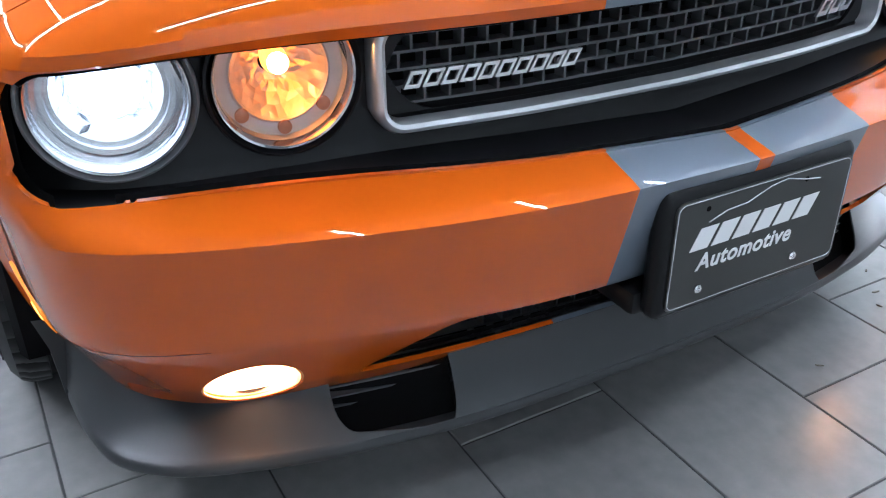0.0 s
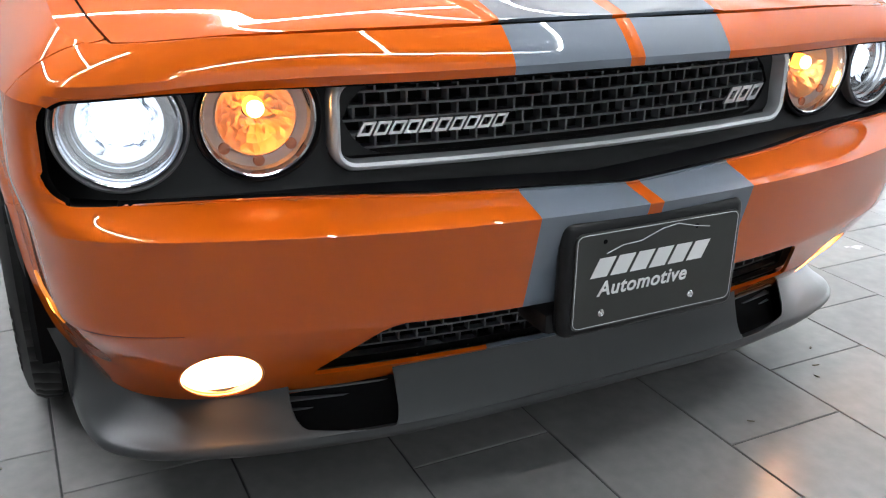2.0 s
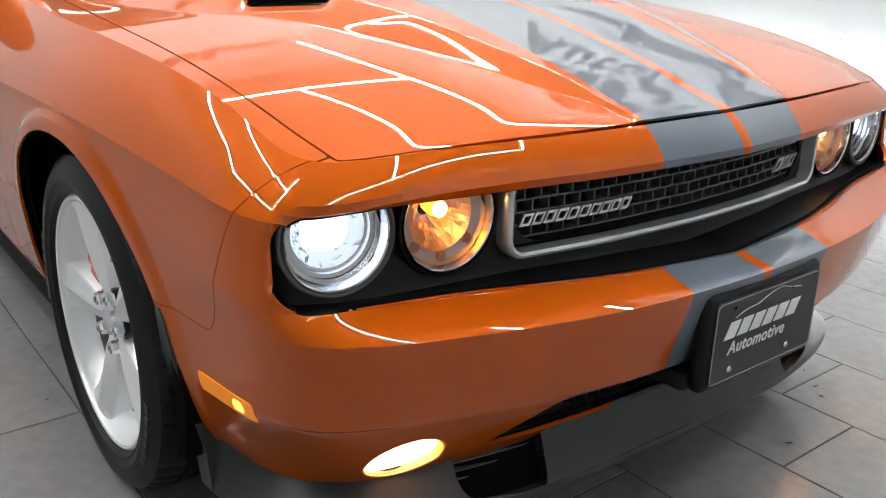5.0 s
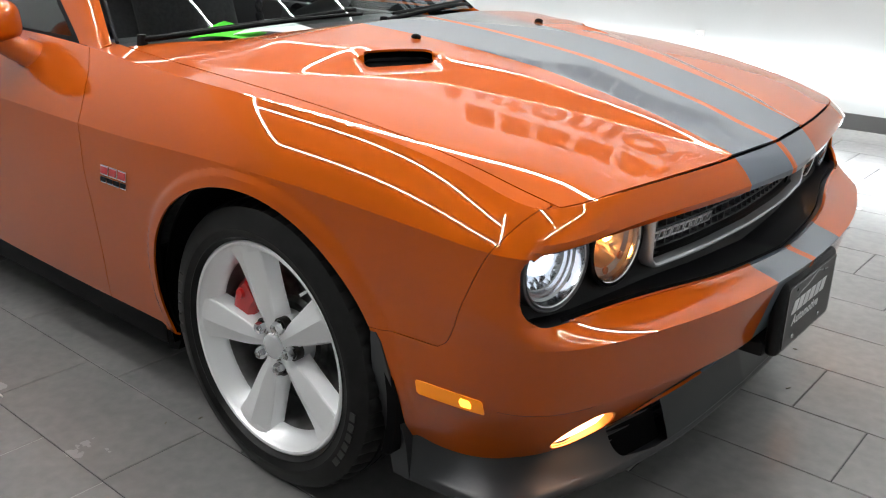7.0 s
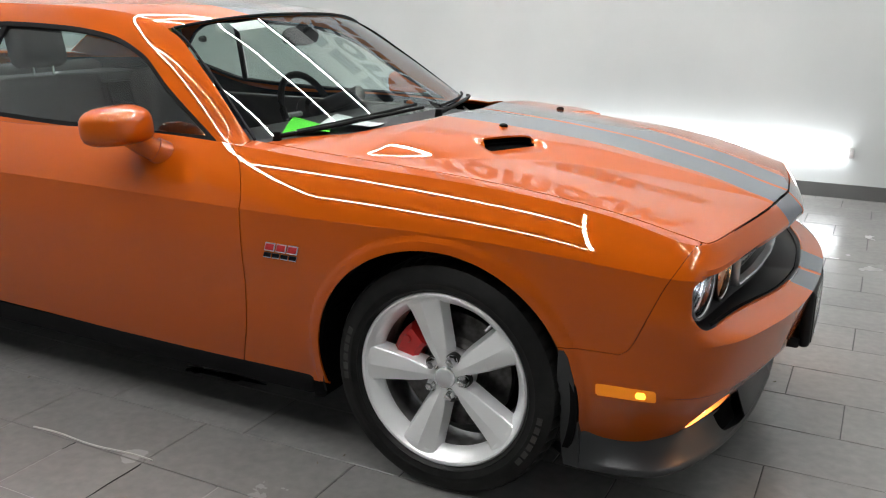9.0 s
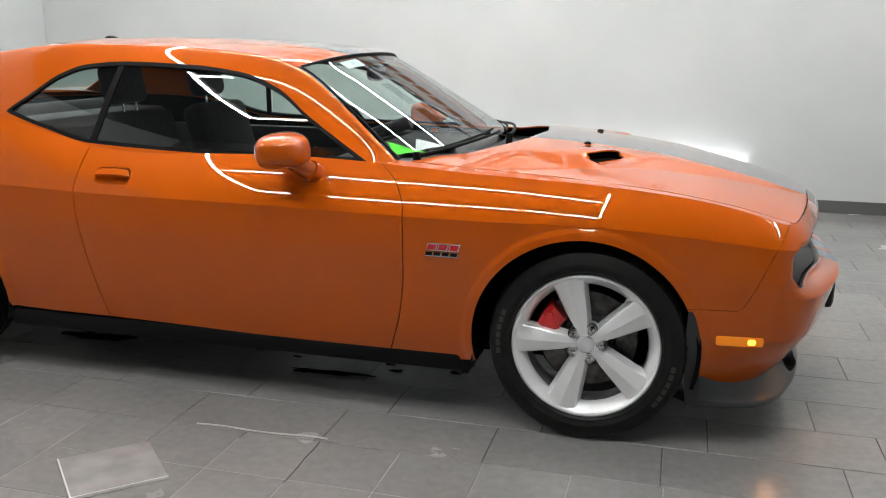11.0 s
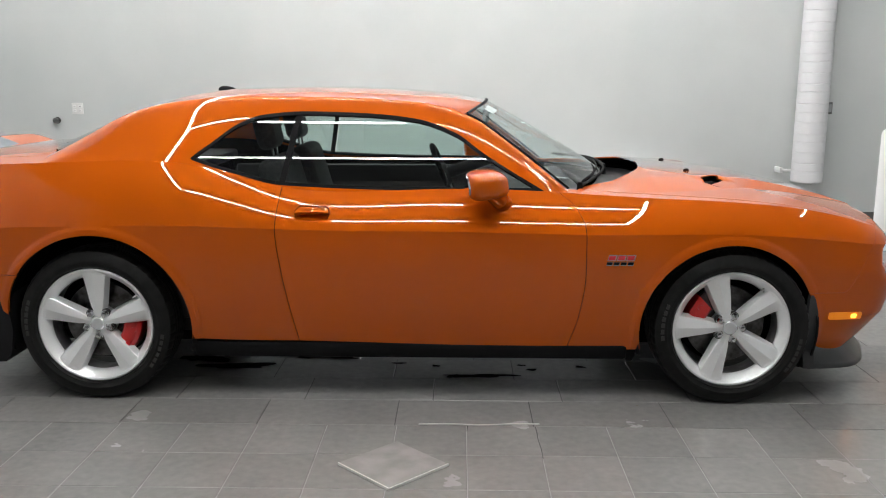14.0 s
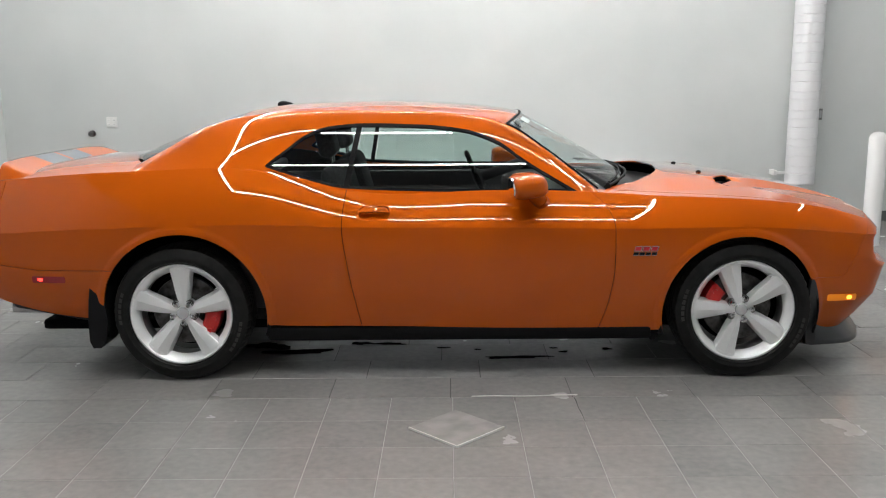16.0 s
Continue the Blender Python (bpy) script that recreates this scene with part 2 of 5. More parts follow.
# ---- the room ----
BACK, LEFT, RIGHT, FRONT, HIGH = 4.36, -4.95, 6.5, -8.0, 5.7
WALL = material("white_wall_paint", (0.74, 0.75, 0.76), 0.55)
noise_color(WALL, (0.505, 0.53, 0.53), (0.56, 0.58, 0.578), 0.9)
bump(WALL, 120, 0.08, 0.001)
# unseen front wall, kept dark to hold back fill on the car
DIM = material("dark_grey_unseen_wall", (0.10, 0.10, 0.10), 0.6)
noise_color(DIM, (0.085, 0.085, 0.085), (0.115, 0.115, 0.115), 0.8)
CEIL = material("dark_ceiling", (0.06, 0.06, 0.065), 0.8)
BASE = material("grey_baseboard", (0.09, 0.09, 0.09), 0.5)
GROUT = material("grey_grout", (0.045, 0.045, 0.045), 0.9)
TILE = material("grey_porcelain_tile", (0.16, 0.16, 0.16), 0.35)


def tile_look(m):
    n, l, bsdf = nodes_of(m)
    geo, info = n.new("ShaderNodeNewGeometry"), n.new("ShaderNodeObjectInfo")
    big, small = n.new("ShaderNodeTexNoise"), n.new("ShaderNodeTexNoise")
    big.inputs["Scale"].default_value, small.inputs["Scale"].default_value = 2.2, 26
    big.inputs["Detail"].default_value = small.inputs["Detail"].default_value = 6
    l.new(geo.outputs["Position"], big.inputs["Vector"])
    l.new(geo.outputs["Position"], small.inputs["Vector"])
    add, add2 = n.new("ShaderNodeMath"), n.new("ShaderNodeMath")
    l.new(big.outputs["Fac"], add.inputs[0])
    l.new(small.outputs["Fac"], add.inputs[1])
    l.new(add.outputs[0], add2.inputs[0])
    soft = n.new("ShaderNodeMath")
    soft.operation = "MULTIPLY"
    soft.inputs[1].default_value = 0.3
    l.new(info.outputs["Random"], soft.inputs[0])
    l.new(soft.outputs[0], add2.inputs[1])
    ramp = n.new("ShaderNodeMapRange")
    ramp.inputs["From Min"].default_value, ramp.inputs["From Max"].default_value = 0.70, 1.60
    l.new(add2.outputs[0], ramp.inputs["Value"])
    mix = n.new("ShaderNodeMix")
    mix.data_type = "RGBA"
    mix.inputs["A"].default_value, mix.inputs["B"].default_value = (0.180, 0.180, 0.176, 1), (0.272, 0.263, 0.254, 1)
    l.new(ramp.outputs["Result"], mix.inputs["Factor"])
    l.new(mix.outputs["Result"], bsdf.inputs["Base Color"])
    bp = n.new("ShaderNodeBump")
    bp.inputs["Strength"].default_value, bp.inputs["Distance"].default_value = 0.10, 0.001
    l.new(small.outputs["Fac"], bp.inputs["Height"])
    l.new(bp.outputs["Normal"], bsdf.inputs["Normal"])
    gloss = n.new("ShaderNodeMapRange")
    gloss.inputs["From Min"].default_value, gloss.inputs["From Max"].default_value = 0.3, 0.7
    gloss.inputs["To Min"].default_value, gloss.inputs["To Max"].default_value = 0.20, 0.28
    l.new(big.outputs["Fac"], gloss.inputs["Value"])
    l.new(gloss.outputs["Result"], bsdf.inputs["Roughness"])


tile_look(TILE)


def slab(name, x0, x1, y0, y1, z0, z1, mat, label):
    ob = part(name, box(x0, x1, y0, y1, z0, z1), mat, None, sharp=0)
    return tagged(ob, label, name.split("_")[0], kind="structure")


floor = slab("floor", LEFT - 0.2, RIGHT + 0.2, FRONT - 0.2, BACK + 0.2, -0.2, -0.003, GROUT, "grey stone-look porcelain tile floor with thin joints")
slab("wall_back", LEFT - 0.2, RIGHT + 0.2, BACK, BACK + 0.2, -0.003, HIGH, WALL, "plain white painted wall behind the car")
slab("wall_left", LEFT - 0.2, LEFT, FRONT, BACK, -0.003, HIGH, WALL, "plain white painted side wall")
slab("wall_right", RIGHT, RIGHT + 0.2, FRONT, BACK, -0.003, HIGH, WALL, "plain white painted side wall")
slab("wall_front", LEFT - 0.2, RIGHT + 0.2, FRONT - 0.2, FRONT, -0.003, HIGH, DIM, "plain dark grey wall added out of view to close the room")
slab("ceiling", LEFT - 0.2, RIGHT + 0.2, FRONT - 0.2, BACK + 0.2, HIGH, HIGH + 0.2, CEIL, "dark painted ceiling")
slab("baseboard", LEFT + 0.014, RIGHT - 0.014, BACK - 0.014, BACK, -0.003, 0.11, BASE, "dark grey tile baseboard along the white wall")

TUBE = glow("white_tube", (1.0, 0.995, 0.97), 138.0)


def light_run(x0, y0, x1, y1, r, z=4.4):
    """A straight run of slim light tube in a white channel, hung on two thin cables."""
    ob = holder("ceiling_light", (x0 + x1) / 2, (y0 + y1) / 2, z)
    hx, hy = (x1 - x0) / 2, (y1 - y0) / 2
    k = 1 - 0.035 / max(hx, hy)
    part("light_tube", tube([(-hx * k, -hy * k, 0), (hx * k, hy * k, 0)], r, 10), TUBE, ob, "lit white tube")
    part("light_channel", box(-max(hx * k, 0.025), max(hx * k, 0.025), -max(hy * k, 0.025), max(hy * k, 0.025), 0.020, 0.058, 0.004), WHITE, ob)
    for t in (-0.8, 0.8):
        part("cable", tube([(hx * t, hy * t, 0.055), (hx * t, hy * t, HIGH - z - 0.002)], 0.003, 6), STEEL, ob)
    return tagged(ob, "straight slim white light tube hung from the dark ceiling", "ceiling light", "ceiling light tubes")


# a grid of tubes: long runs along the car, joined by cross runs at their ends
# the y=2.85 run is carried on to x=-4.6, unseen, to brighten the left wall
for run in ((-2.15, -4.1, 1.88, -4.1, 0.0135), (-2.15, -2.4, 1.88, -2.4, 0.0135), (-2.15, 0.2, 4.3, 0.2, 0.0105), (-2.15, 1.6, 4.3, 1.6, 0.0105), (-4.6, 2.85, 3.3, 2.85, 0.015),
            (-2.15, -4.1, -2.15, 2.85, 0.014), (1.88, -4.1, 1.88, -1.6, 0.016), (4.3, -1.5, 4.3, 1.6, 0.009)):
    light_run(*run)

# ---- the car: body ----
car = holder("car")
tagged(car, "orange two-door coupe with grey racing stripes, lamps lit, on tiles", "car")

SX = [2.0, 1.5, 1.0, 0.65, 0.0, -0.6, -1.0, -1.5, -2.2, -2.5]          # stations along the side
FRONT_U = [-3.05, -2.70, -2.42, -2.20]                                  # from the middle of the nose to its corner
US = FRONT_U + [-x for x in SX] + [2.66, 3.4]


def rail(nose, z, w, tail):
    """A line round half the car: nose points (x, w, z), then heights and half-widths at the stations, then tail points."""
    pts = list(nose) + [(x, ww, zz) for x, ww, zz in zip(SX, w, z)] + list(tail)
    return fair(US, pts)


SILL = rail([(2.19, 0, 0.22), (2.17, 0.35, 0.22), (2.12, 0.62, 0.22), (2.07, 0.72, 0.225)],
            [0.235, 0.262, 0.253, 0.260, 0.276, 0.288, 0.294, 0.33, 0.365, 0.44],
            [0.785, 0.88, 0.885, 0.888, 0.89, 0.893, 0.89, 0.89, 0.86, 0.80], [(-2.53, 0.72, 0.45), (-2.54, 0, 0.45)])
LOW = rail([(2.265, 0, 0.30), (2.245, 0.35, 0.30), (2.195, 0.64, 0.305), (2.12, 0.755, 0.305)],
           [0.31, 0.36, 0.36, 0.36, 0.37, 0.38, 0.38, 0.40, 0.425, 0.48],
           [0.826, 0.905, 0.912, 0.912, 0.912, 0.914, 0.912, 0.915, 0.885, 0.82], [(-2.56, 0.74, 0.49), (-2.57, 0, 0.49)])
MID = rail([(2.365, 0, 0.42), (2.345, 0.35, 0.42), (2.272, 0.63, 0.42), (2.176, 0.820, 0.42)],
           [0.42, 0.46, 0.46, 0.46, 0.46, 0.47, 0.47, 0.49, 0.51, 0.54],
           [0.872, 0.925, 0.93, 0.93, 0.93, 0.932, 0.932, 0.935, 0.905, 0.84], [(-2.575, 0.76, 0.545), (-2.585, 0, 0.545)])
RIDGE = rail([(2.412, 0, 0.578), (2.388, 0.35, 0.579), (2.317, 0.64, 0.581), (2.203, 0.844, 0.580)],
             [0.573, 0.58, 0.58, 0.58, 0.58, 0.59, 0.59, 0.60, 0.61, 0.62],
             [0.888, 0.94, 0.948, 0.948, 0.946, 0.948, 0.95, 0.95, 0.92, 0.85], [(-2.58, 0.77, 0.62), (-2.59, 0, 0.62)])
SHELF = rail([(2.348, 0, 0.592), (2.312, 0.35, 0.606), (2.234, 0.64, 0.611), (2.170, 0.858, 0.624)],
             [0.65, 0.70, 0.70, 0.70, 0.70, 0.705, 0.72, 0.72, 0.72, 0.74],
             [0.898, 0.947, 0.959, 0.959, 0.957, 0.957, 0.960, 0.961, 0.928, 0.857], [(-2.57, 0.78, 0.75), (-2.58, 0, 0.75)])
CREASE = rail([(2.342, 0, 0.781), (2.297, 0.35, 0.774), (2.245, 0.64, 0.768), (2.178, 0.846, 0.756)],
              [0.768, 0.808, 0.808, 0.811, 0.82, 0.826, 0.84, 0.836, 0.81, 0.80],
              [0.894, 0.942, 0.957, 0.957, 0.955, 0.955, 0.96, 0.962, 0.93, 0.86], [(-2.55, 0.78, 0.82), (-2.56, 0, 0.82)])
TOPLINE = rail([(2.285, 0, 0.843), (2.25, 0.35, 0.838), (2.20, 0.63, 0.832), (2.135, 0.782, 0.829)],
               [0.867, 0.94, 0.965, 0.985, 0.992, 1.005, 1.10, 1.115, 1.08, 1.055],
               [0.808, 0.845, 0.85, 0.835, 0.835, 0.84, 0.83, 0.83, 0.80, 0.76], [(-2.53, 0.70, 1.06), (-2.54, 0, 1.07)])


def crown(u):
    """The rounded shoulder between crease and top line."""
    a, b = CREASE(u), TOPLINE(u)
    k = a * [0.585, 0.585, 0.48] + b * [0.415, 0.415, 0.52]
    return k


def band_points(us, nv=6):
    rows = [SILL(us), LOW(us), MID(us), RIDGE(us), SHELF(us), CREASE(us)]
    A = np.stack(rows, 1)
    vs = [k / 14 for k in range(14)]
    vs = sorted({round(k + v, 3) for k in range(5) for v in vs} | {2.92, 2.97, 3.03, 3.08, 5.0})
    smooth = knots(range(6), A.transpose(1, 0, 2).reshape(6, -1))(vs).reshape(len(vs), len(us), 3)
    straight = np.stack([A[:, min(int(v), 4)] * (1 - (v - min(int(v), 4))) + A[:, min(int(v), 4) + 1] * (v - min(int(v), 4)) for v in vs])
    nose = np.clip((smooth[:, :, 0] - 2.02) / 0.12, 0, 1)[..., None] * 0.82
    low = smooth * (1 - nose) + straight * nose
    C, K, T = CREASE(us), crown(us), TOPLINE(us)
    up = []
    for t in (0.14, 0.28, 0.42, 0.56, 0.7, 0.82, 0.92, 1.0):
        up.append((1 - t)**2 * C + 2 * t * (1 - t) * (2 * K - 0.5 * (C + T)) + t * t * T)
    return np.concatenate([low, np.stack(up)], 0).transpose(1, 0, 2)


def around(x, z, cx, cz, r):
    return np.hypot(x - cx, z - cz) - r


FRONT_ARCH, REAR_ARCH = (1.455, 0.357, 0.405), (-1.45, 0.367, 0.428)


def flared(P):
    """Lips round the wheel openings."""
    for arch in (FRONT_ARCH, REAR_ARCH):
        d = around(P[..., 0], P[..., 2], *arch)
        k = np.clip((0.044 - d) / 0.020, 0, 1)
        P[..., 1] += np.where((P[..., 2] > 0.26), (0.008 + 0.09 * np.clip(0.03 - d, 0, 0.03)) * k * k * (3 - 2 * k), 0)
    return P


u_all = np.concatenate([np.linspace(-3.05, -2.0, 300), np.arange(-1.988, 2.5, 0.012), np.linspace(2.5, 3.4, 24)])
BAND = grid(flared(band_points(u_all)))
BAND = (BAND[0] * [1, -1, 1], BAND[1])                                   # the side at negative y
n_try = normals(BAND)
if (n_try[:, 1] * BAND[0][:, 1]).sum() < 0:
    BAND = (BAND[0], [tuple(reversed(f)) for f in BAND[1]])


def hw(V):
    return np.abs(V[:, 1])


# fields: above nought inside
def arch_field(V):
    x, z = V[:, 0], V[:, 2]
    return np.minimum(around(x, z, *FRONT_ARCH), around(x, z, *REAR_ARCH)) + 1000.0 * (z > 0.9)


def rounded_box(a, b, ha, hb, r):
    qa, qb = np.abs(a) - ha + r, np.abs(b) - hb + r
    return np.hypot(np.maximum(qa, 0), np.maximum(qb, 0)) + np.minimum(np.maximum(qa, qb), 0) - r


open_low, open_high = line1([0, 0.22, 0.45, 0.65, 0.85], [0.594, 0.605, 0.611, 0.613, 0.618]), line1([0, 0.22, 0.45, 0.65, 0.85], [0.780, 0.775, 0.773, 0.772, 0.765])


def mouth_field(V):
    """Outside the long opening that holds lamps and grille."""
    w, z = hw(V), V[:, 2]
    lo, hi = open_low(w), open_high(w)
    k = (z - (lo + hi) / 2) / (hi - lo) * 0.145
    return np.where(V[:, 0] > 2.0, rounded_box(w, k, 0.862, 0.0725, 0.046), 1.0)


def intake_field(V):
    w, z = hw(V), V[:, 2]
    h = (z - 0.359)
    return np.where((V[:, 0] > 2.0), rounded_box(w + h * 0.9, h, 0.464, 0.060, 0.022), 1.0)


FOG = (0.645, 0.312)


def fog_field(V):
    a, b = hw(V) - FOG[0], V[:, 2] - FOG[1]
    c, s = math.cos(-0.50), math.sin(-0.50)
    a, b = a * c + b * s, -a * s + b * c
    return np.where(V[:, 0] > 2.0, (np.hypot(a / 0.062, b / 0.060) - 1) * 0.055, 1.0)


seam_nose = line1([0.0, 0.53, 0.548, 0.575, 0.66, 0.735, 0.787, 0.81, 0.84], [1.985, 1.985, 2.007, 2.022, 2.058, 2.09, 2.118, 2.130, 2.150])


def bumper_field(V):
    x, z = V[:, 0], V[:, 2]
    return np.where(x > 1.6, np.maximum(x - seam_nose(z), np.minimum(0.532 - z, x - 1.7)), -1.0)


door_front = line1([0.27, 0.43, 0.61, 0.817, 0.92, 0.99, 1.3], [0.725, 0.771, 0.793, 0.790, 0.749, 0.665, 0.3])
door_rear = line1([0.27, 0.41, 0.62, 0.83, 1.01, 1.35], [-0.522, -0.551, -0.589, -0.613, -0.594, -0.55])


def door_field(V):
    x, z = V[:, 0], V[:, 2]
    return np.minimum(door_front(z) - x, x - door_rear(z))


def rear_bumper_field(V):
    x, z = V[:, 0], V[:, 2]
    return np.minimum(-1.7 - x, np.maximum(0.605 - z + 0.10 * np.clip(-2.2 - x, 0, 0.3), -2.46 - x + (z - 0.6) * 0.15))


GAP = 0.0019
skin = clip(clip(BAND, arch_field), lambda V: V[:, 2] - 0.2)


def rolled(VF, field, r):
    """Turn the edge of an opening inwards in a small round."""
    V, F = VF
    d = np.clip(field(V), 0, r)
    if field is mouth_field:
        d = r - (r - d) * np.clip((V[:, 2] - open_low(hw(V)) - 0.012) / 0.03, 0, 1)
    return V - normals(VF) * (r - np.sqrt(np.maximum(r * r - (r - d)**2, 0)))[:, None], F


def pieces_of(side):
    """The outer panels of one side of the body."""
    s = side
    fender = clip(clip(s, lambda V: -bumper_field(V) - 0.0010), lambda V: np.minimum(V[:, 0] - door_front(V[:, 2]) - GAP, V[:, 0] - 0.4))
    door = clip(clip(s, lambda V: door_field(V) - GAP), lambda V: rounded_box(V[:, 0] + 0.447, V[:, 2] - 0.893, 0.082, 0.031, 0.028))
    quarter = clip(clip(s, lambda V: -rear_bumper_field(V) - GAP), lambda V: np.minimum(door_rear(V[:, 2]) - V[:, 0] - GAP, -0.3 - V[:, 0]))
    rear = clip(s, lambda V: rear_bumper_field(V) - GAP)
    nose = clip(s, lambda V: bumper_field(V) - 0.0010)
    for f in (mouth_field, intake_field, fog_field):
        nose = clip(nose, f)
        if f is mouth_field:
            nose = rolled(nose, f, 0.013)
    return fender, door, quarter, rear, nose


fender_r, door_r, quarter_r, rear_r, nose_r = pieces_of(skin)

# ---- hood and front wing tops ----
hood_curve = np.polyfit([0.6, 0.97, 1.17, 1.40, 1.6, 1.8, 2.0, 2.15, 2.25, 2.285], [1.035, 1.03, 1.022, 1.003, 0.979, 0.950, 0.913, 0.880, 0.854, 0.843], 4)


def HOOD_MID(x):
    return np.polyval(hood_curve, np.atleast_1d(x))


seam_hood = line1([0.6, 1.0, 1.4, 1.8, 2.05, 2.16], [0.765, 0.79, 0.80, 0.785, 0.765, 0.745])
hood_back = line1([0, 0.3, 0.55, 0.72, 0.9], [1.175, 1.13, 0.98, 0.80, 0.70])


dome_out = line1([0.6, 1.10, 1.32, 1.50, 1.65, 1.76, 1.92, 2.10, 2.20, 2.4], [0.80, 0.765, 0.70, 0.585, 0.485, 0.445, 0.375, 0.300, 0.245, 0.20])
dome_in = line1([0.6, 1.10, 1.32, 1.50, 1.62, 1.76, 1.92, 2.10, 2.20, 2.4], [0.60, 0.57, 0.50, 0.40, 0.345, 0.318, 0.282, 0.240, 0.225, 0.19])


scoop_c = (1.475, 0.452)


def scoop_axes(x, w):
    """Along a scoop's slot, and ahead of it."""
    a, b = x - scoop_c[0], w - scoop_c[1]
    c, s = math.cos(0.9), math.sin(0.9)
    return a * c - b * s, a * s + b * c


def dome(x, w):
    """The raised middle of the hood: a flat crown, a plain slope down each side, tight rounds where they meet."""
    a, b = dome_in(x), dome_out(x)
    k = np.clip((b - w) / (b - a), -0.2, 1.2)
    e = 0.05
    soft = 0.5 * (k + np.sqrt(k * k + e * e))
    soft = 0.5 * (1 + soft - np.sqrt((1 - soft)**2 + e * e))
    fade = np.clip((x - 0.95) / 0.2, 0, 1)
    p, q = scoop_axes(x, w)
    side = np.clip((0.105 - np.abs(p)) / 0.03, 0, 1)
    side = side * side * (3 - 2 * side)
    ahead = np.where(q > -0.01, -0.020 * np.clip(1 - (q + 0.01) / 0.10, 0, 1), 0.007 * np.clip(1 + (q + 0.01) / 0.14, 0, 1))
    return np.minimum(0.027, 0.21 * (b - a)) * np.clip(soft, 0, 1) * fade + side * ahead


def top_patch(us, mid, bulge=None, ns=46, power=2.4):
    T = TOPLINE(us)
    s = np.linspace(0, 1, ns)
    rows = []
    for x, w, z in T:
        ww = s * w
        if bulge is not None:       # a finer grid along the edge of the raised middle
            lo, hi = min(float(dome_in(x)[0]), 0.55 * w), min(float(dome_out(x)[0]), 0.8 * w)
            hi = max(hi, lo + 0.02 * w)
            e, n = min(0.012, 0.3 * (hi - lo)), [14, 12, 14, 12]
            cut = [0, lo - e, lo + e, hi - e, hi + e, w]
            ww = np.concatenate([np.linspace(p, q, c + 1)[:-1] for p, q, c in zip(cut, cut[1:], n)] + [np.linspace(hi + e, w, ns - sum(n))])
        s = ww / max(w, 1e-6)
        zz = z + (mid(x)[0] - z) * (1 - s**power)
        if bulge is not None:
            zz = zz + bulge(np.full(ns, x), ww)
        rows.append(np.stack([np.full(ns, x), -ww, zz], 1))
    return np.array(rows)


u_hood = np.concatenate([-3.05 + 1.05 * (np.linspace(0, 1, 90)**1.3), np.arange(-1.988, -0.55, 0.010)])
HOODTOP = grid(top_patch(u_hood, HOOD_MID, dome, 110))


def face_up(VF):
    return VF if normals(VF)[:, 2].sum() > 0 else (VF[0], [tuple(reversed(f)) for f in VF[1]])


HOODTOP = face_up(HOODTOP)


def nose_line_x(w):
    return line_nose(np.minimum(w, 0.76))


t_nose = TOPLINE(np.linspace(-3.05, -2.15, 60))
line_nose = line1(t_nose[:, 1] + np.arange(60) * 1e-7, t_nose[:, 0])


def hood_field(V):
    x, w = V[:, 0], hw(V)
    return np.minimum(np.minimum(seam_hood(x) - w, nose_line_x(w) - 0.004 - x), x - hood_back(w))


def scoop_field(V):
    """Outside the slot of a hood scoop."""
    a, b = scoop_axes(V[:, 0], hw(V))
    return rounded_box(a, b + 0.004, 0.086, 0.026, 0.014)


hood_half = clip(clip(HOODTOP, lambda V: hood_field(V) - GAP), scoop_field)
wing_half = clip(HOODTOP, lambda V: np.minimum(hw(V) - seam_hood(V[:, 0]) - GAP, 2.148 - V[:, 0] - GAP))
wing_half = clip(wing_half, lambda V: V[:, 0] - 0.66)

cap_half = clip(clip(HOODTOP, lambda V: -hood_field(V) - GAP), lambda V: np.minimum(V[:, 0] - 2.148 - GAP, hw(V) - 0.60))
nose_r = weld(join(nose_r, cap_half))
front_bumper = sheet("front_bumper", weld(join(nose_r, flip(nose_r))), STRIPED, car, "orange front bumper cover with grey stripes", 0.007)
hood = sheet("hood", weld(join(hood_half, flip(hood_half))), STRIPED, car, "orange hood with grey stripes and two scoops", 0.006)
fender_r = weld(join(fender_r, wing_half))
fender = sheet("fender", fender_r, PAINT, car, "", 0.006, 17)
sheet("fender", flip(fender_r), PAINT, car, "", 0.006, 17)
door = sheet("door", door_r, PAINT, car, "", 0.006, 17)
door_left = sheet("door", flip(door_r), PAINT, car, "", 0.006, 17)

# ---- cabin shell ----
RX = [-1.74, -1.57, -1.34, -1.165, -0.77, -0.34, 0.0, 0.14, 0.278, 0.446, 0.72]
rail_z = line1(RX, [1.135, 1.222, 1.333, 1.376, 1.408, 1.403, 1.384, 1.362, 1.312, 1.200, 0.988])
rail_w = line1(RX, [0.66, 0.63, 0.61, 0.605, 0.605, 0.605, 0.61, 0.615, 0.633, 0.690, 0.795])


def top_at(x):
    return TOPLINE(-np.asarray(x, float))


def cabin_side(xs, nt=40):
    T = top_at(xs)
    t = np.linspace(0, 1, nt)
    rows = []
    for (x, w, z), rz, rw in zip(T, rail_z(xs), rail_w(xs)):
        w0 = w - 0.004
        zz = z + (rz - z) * (1 - (1 - t)**1.14)
        ww = w0 + (rw - w0) * (0.84 * t + 0.16 * t**6)
        rows.append(np.stack([np.full(nt, x), -ww, zz], 1))
    return np.array(rows)


CABIN = grid(cabin_side(np.arange(-1.735, 0.7195, 0.0145)))
if (normals(CABIN)[:, 1]).sum() > 0:
    CABIN = (CABIN[0], [tuple(reversed(f)) for f in CABIN[1]])

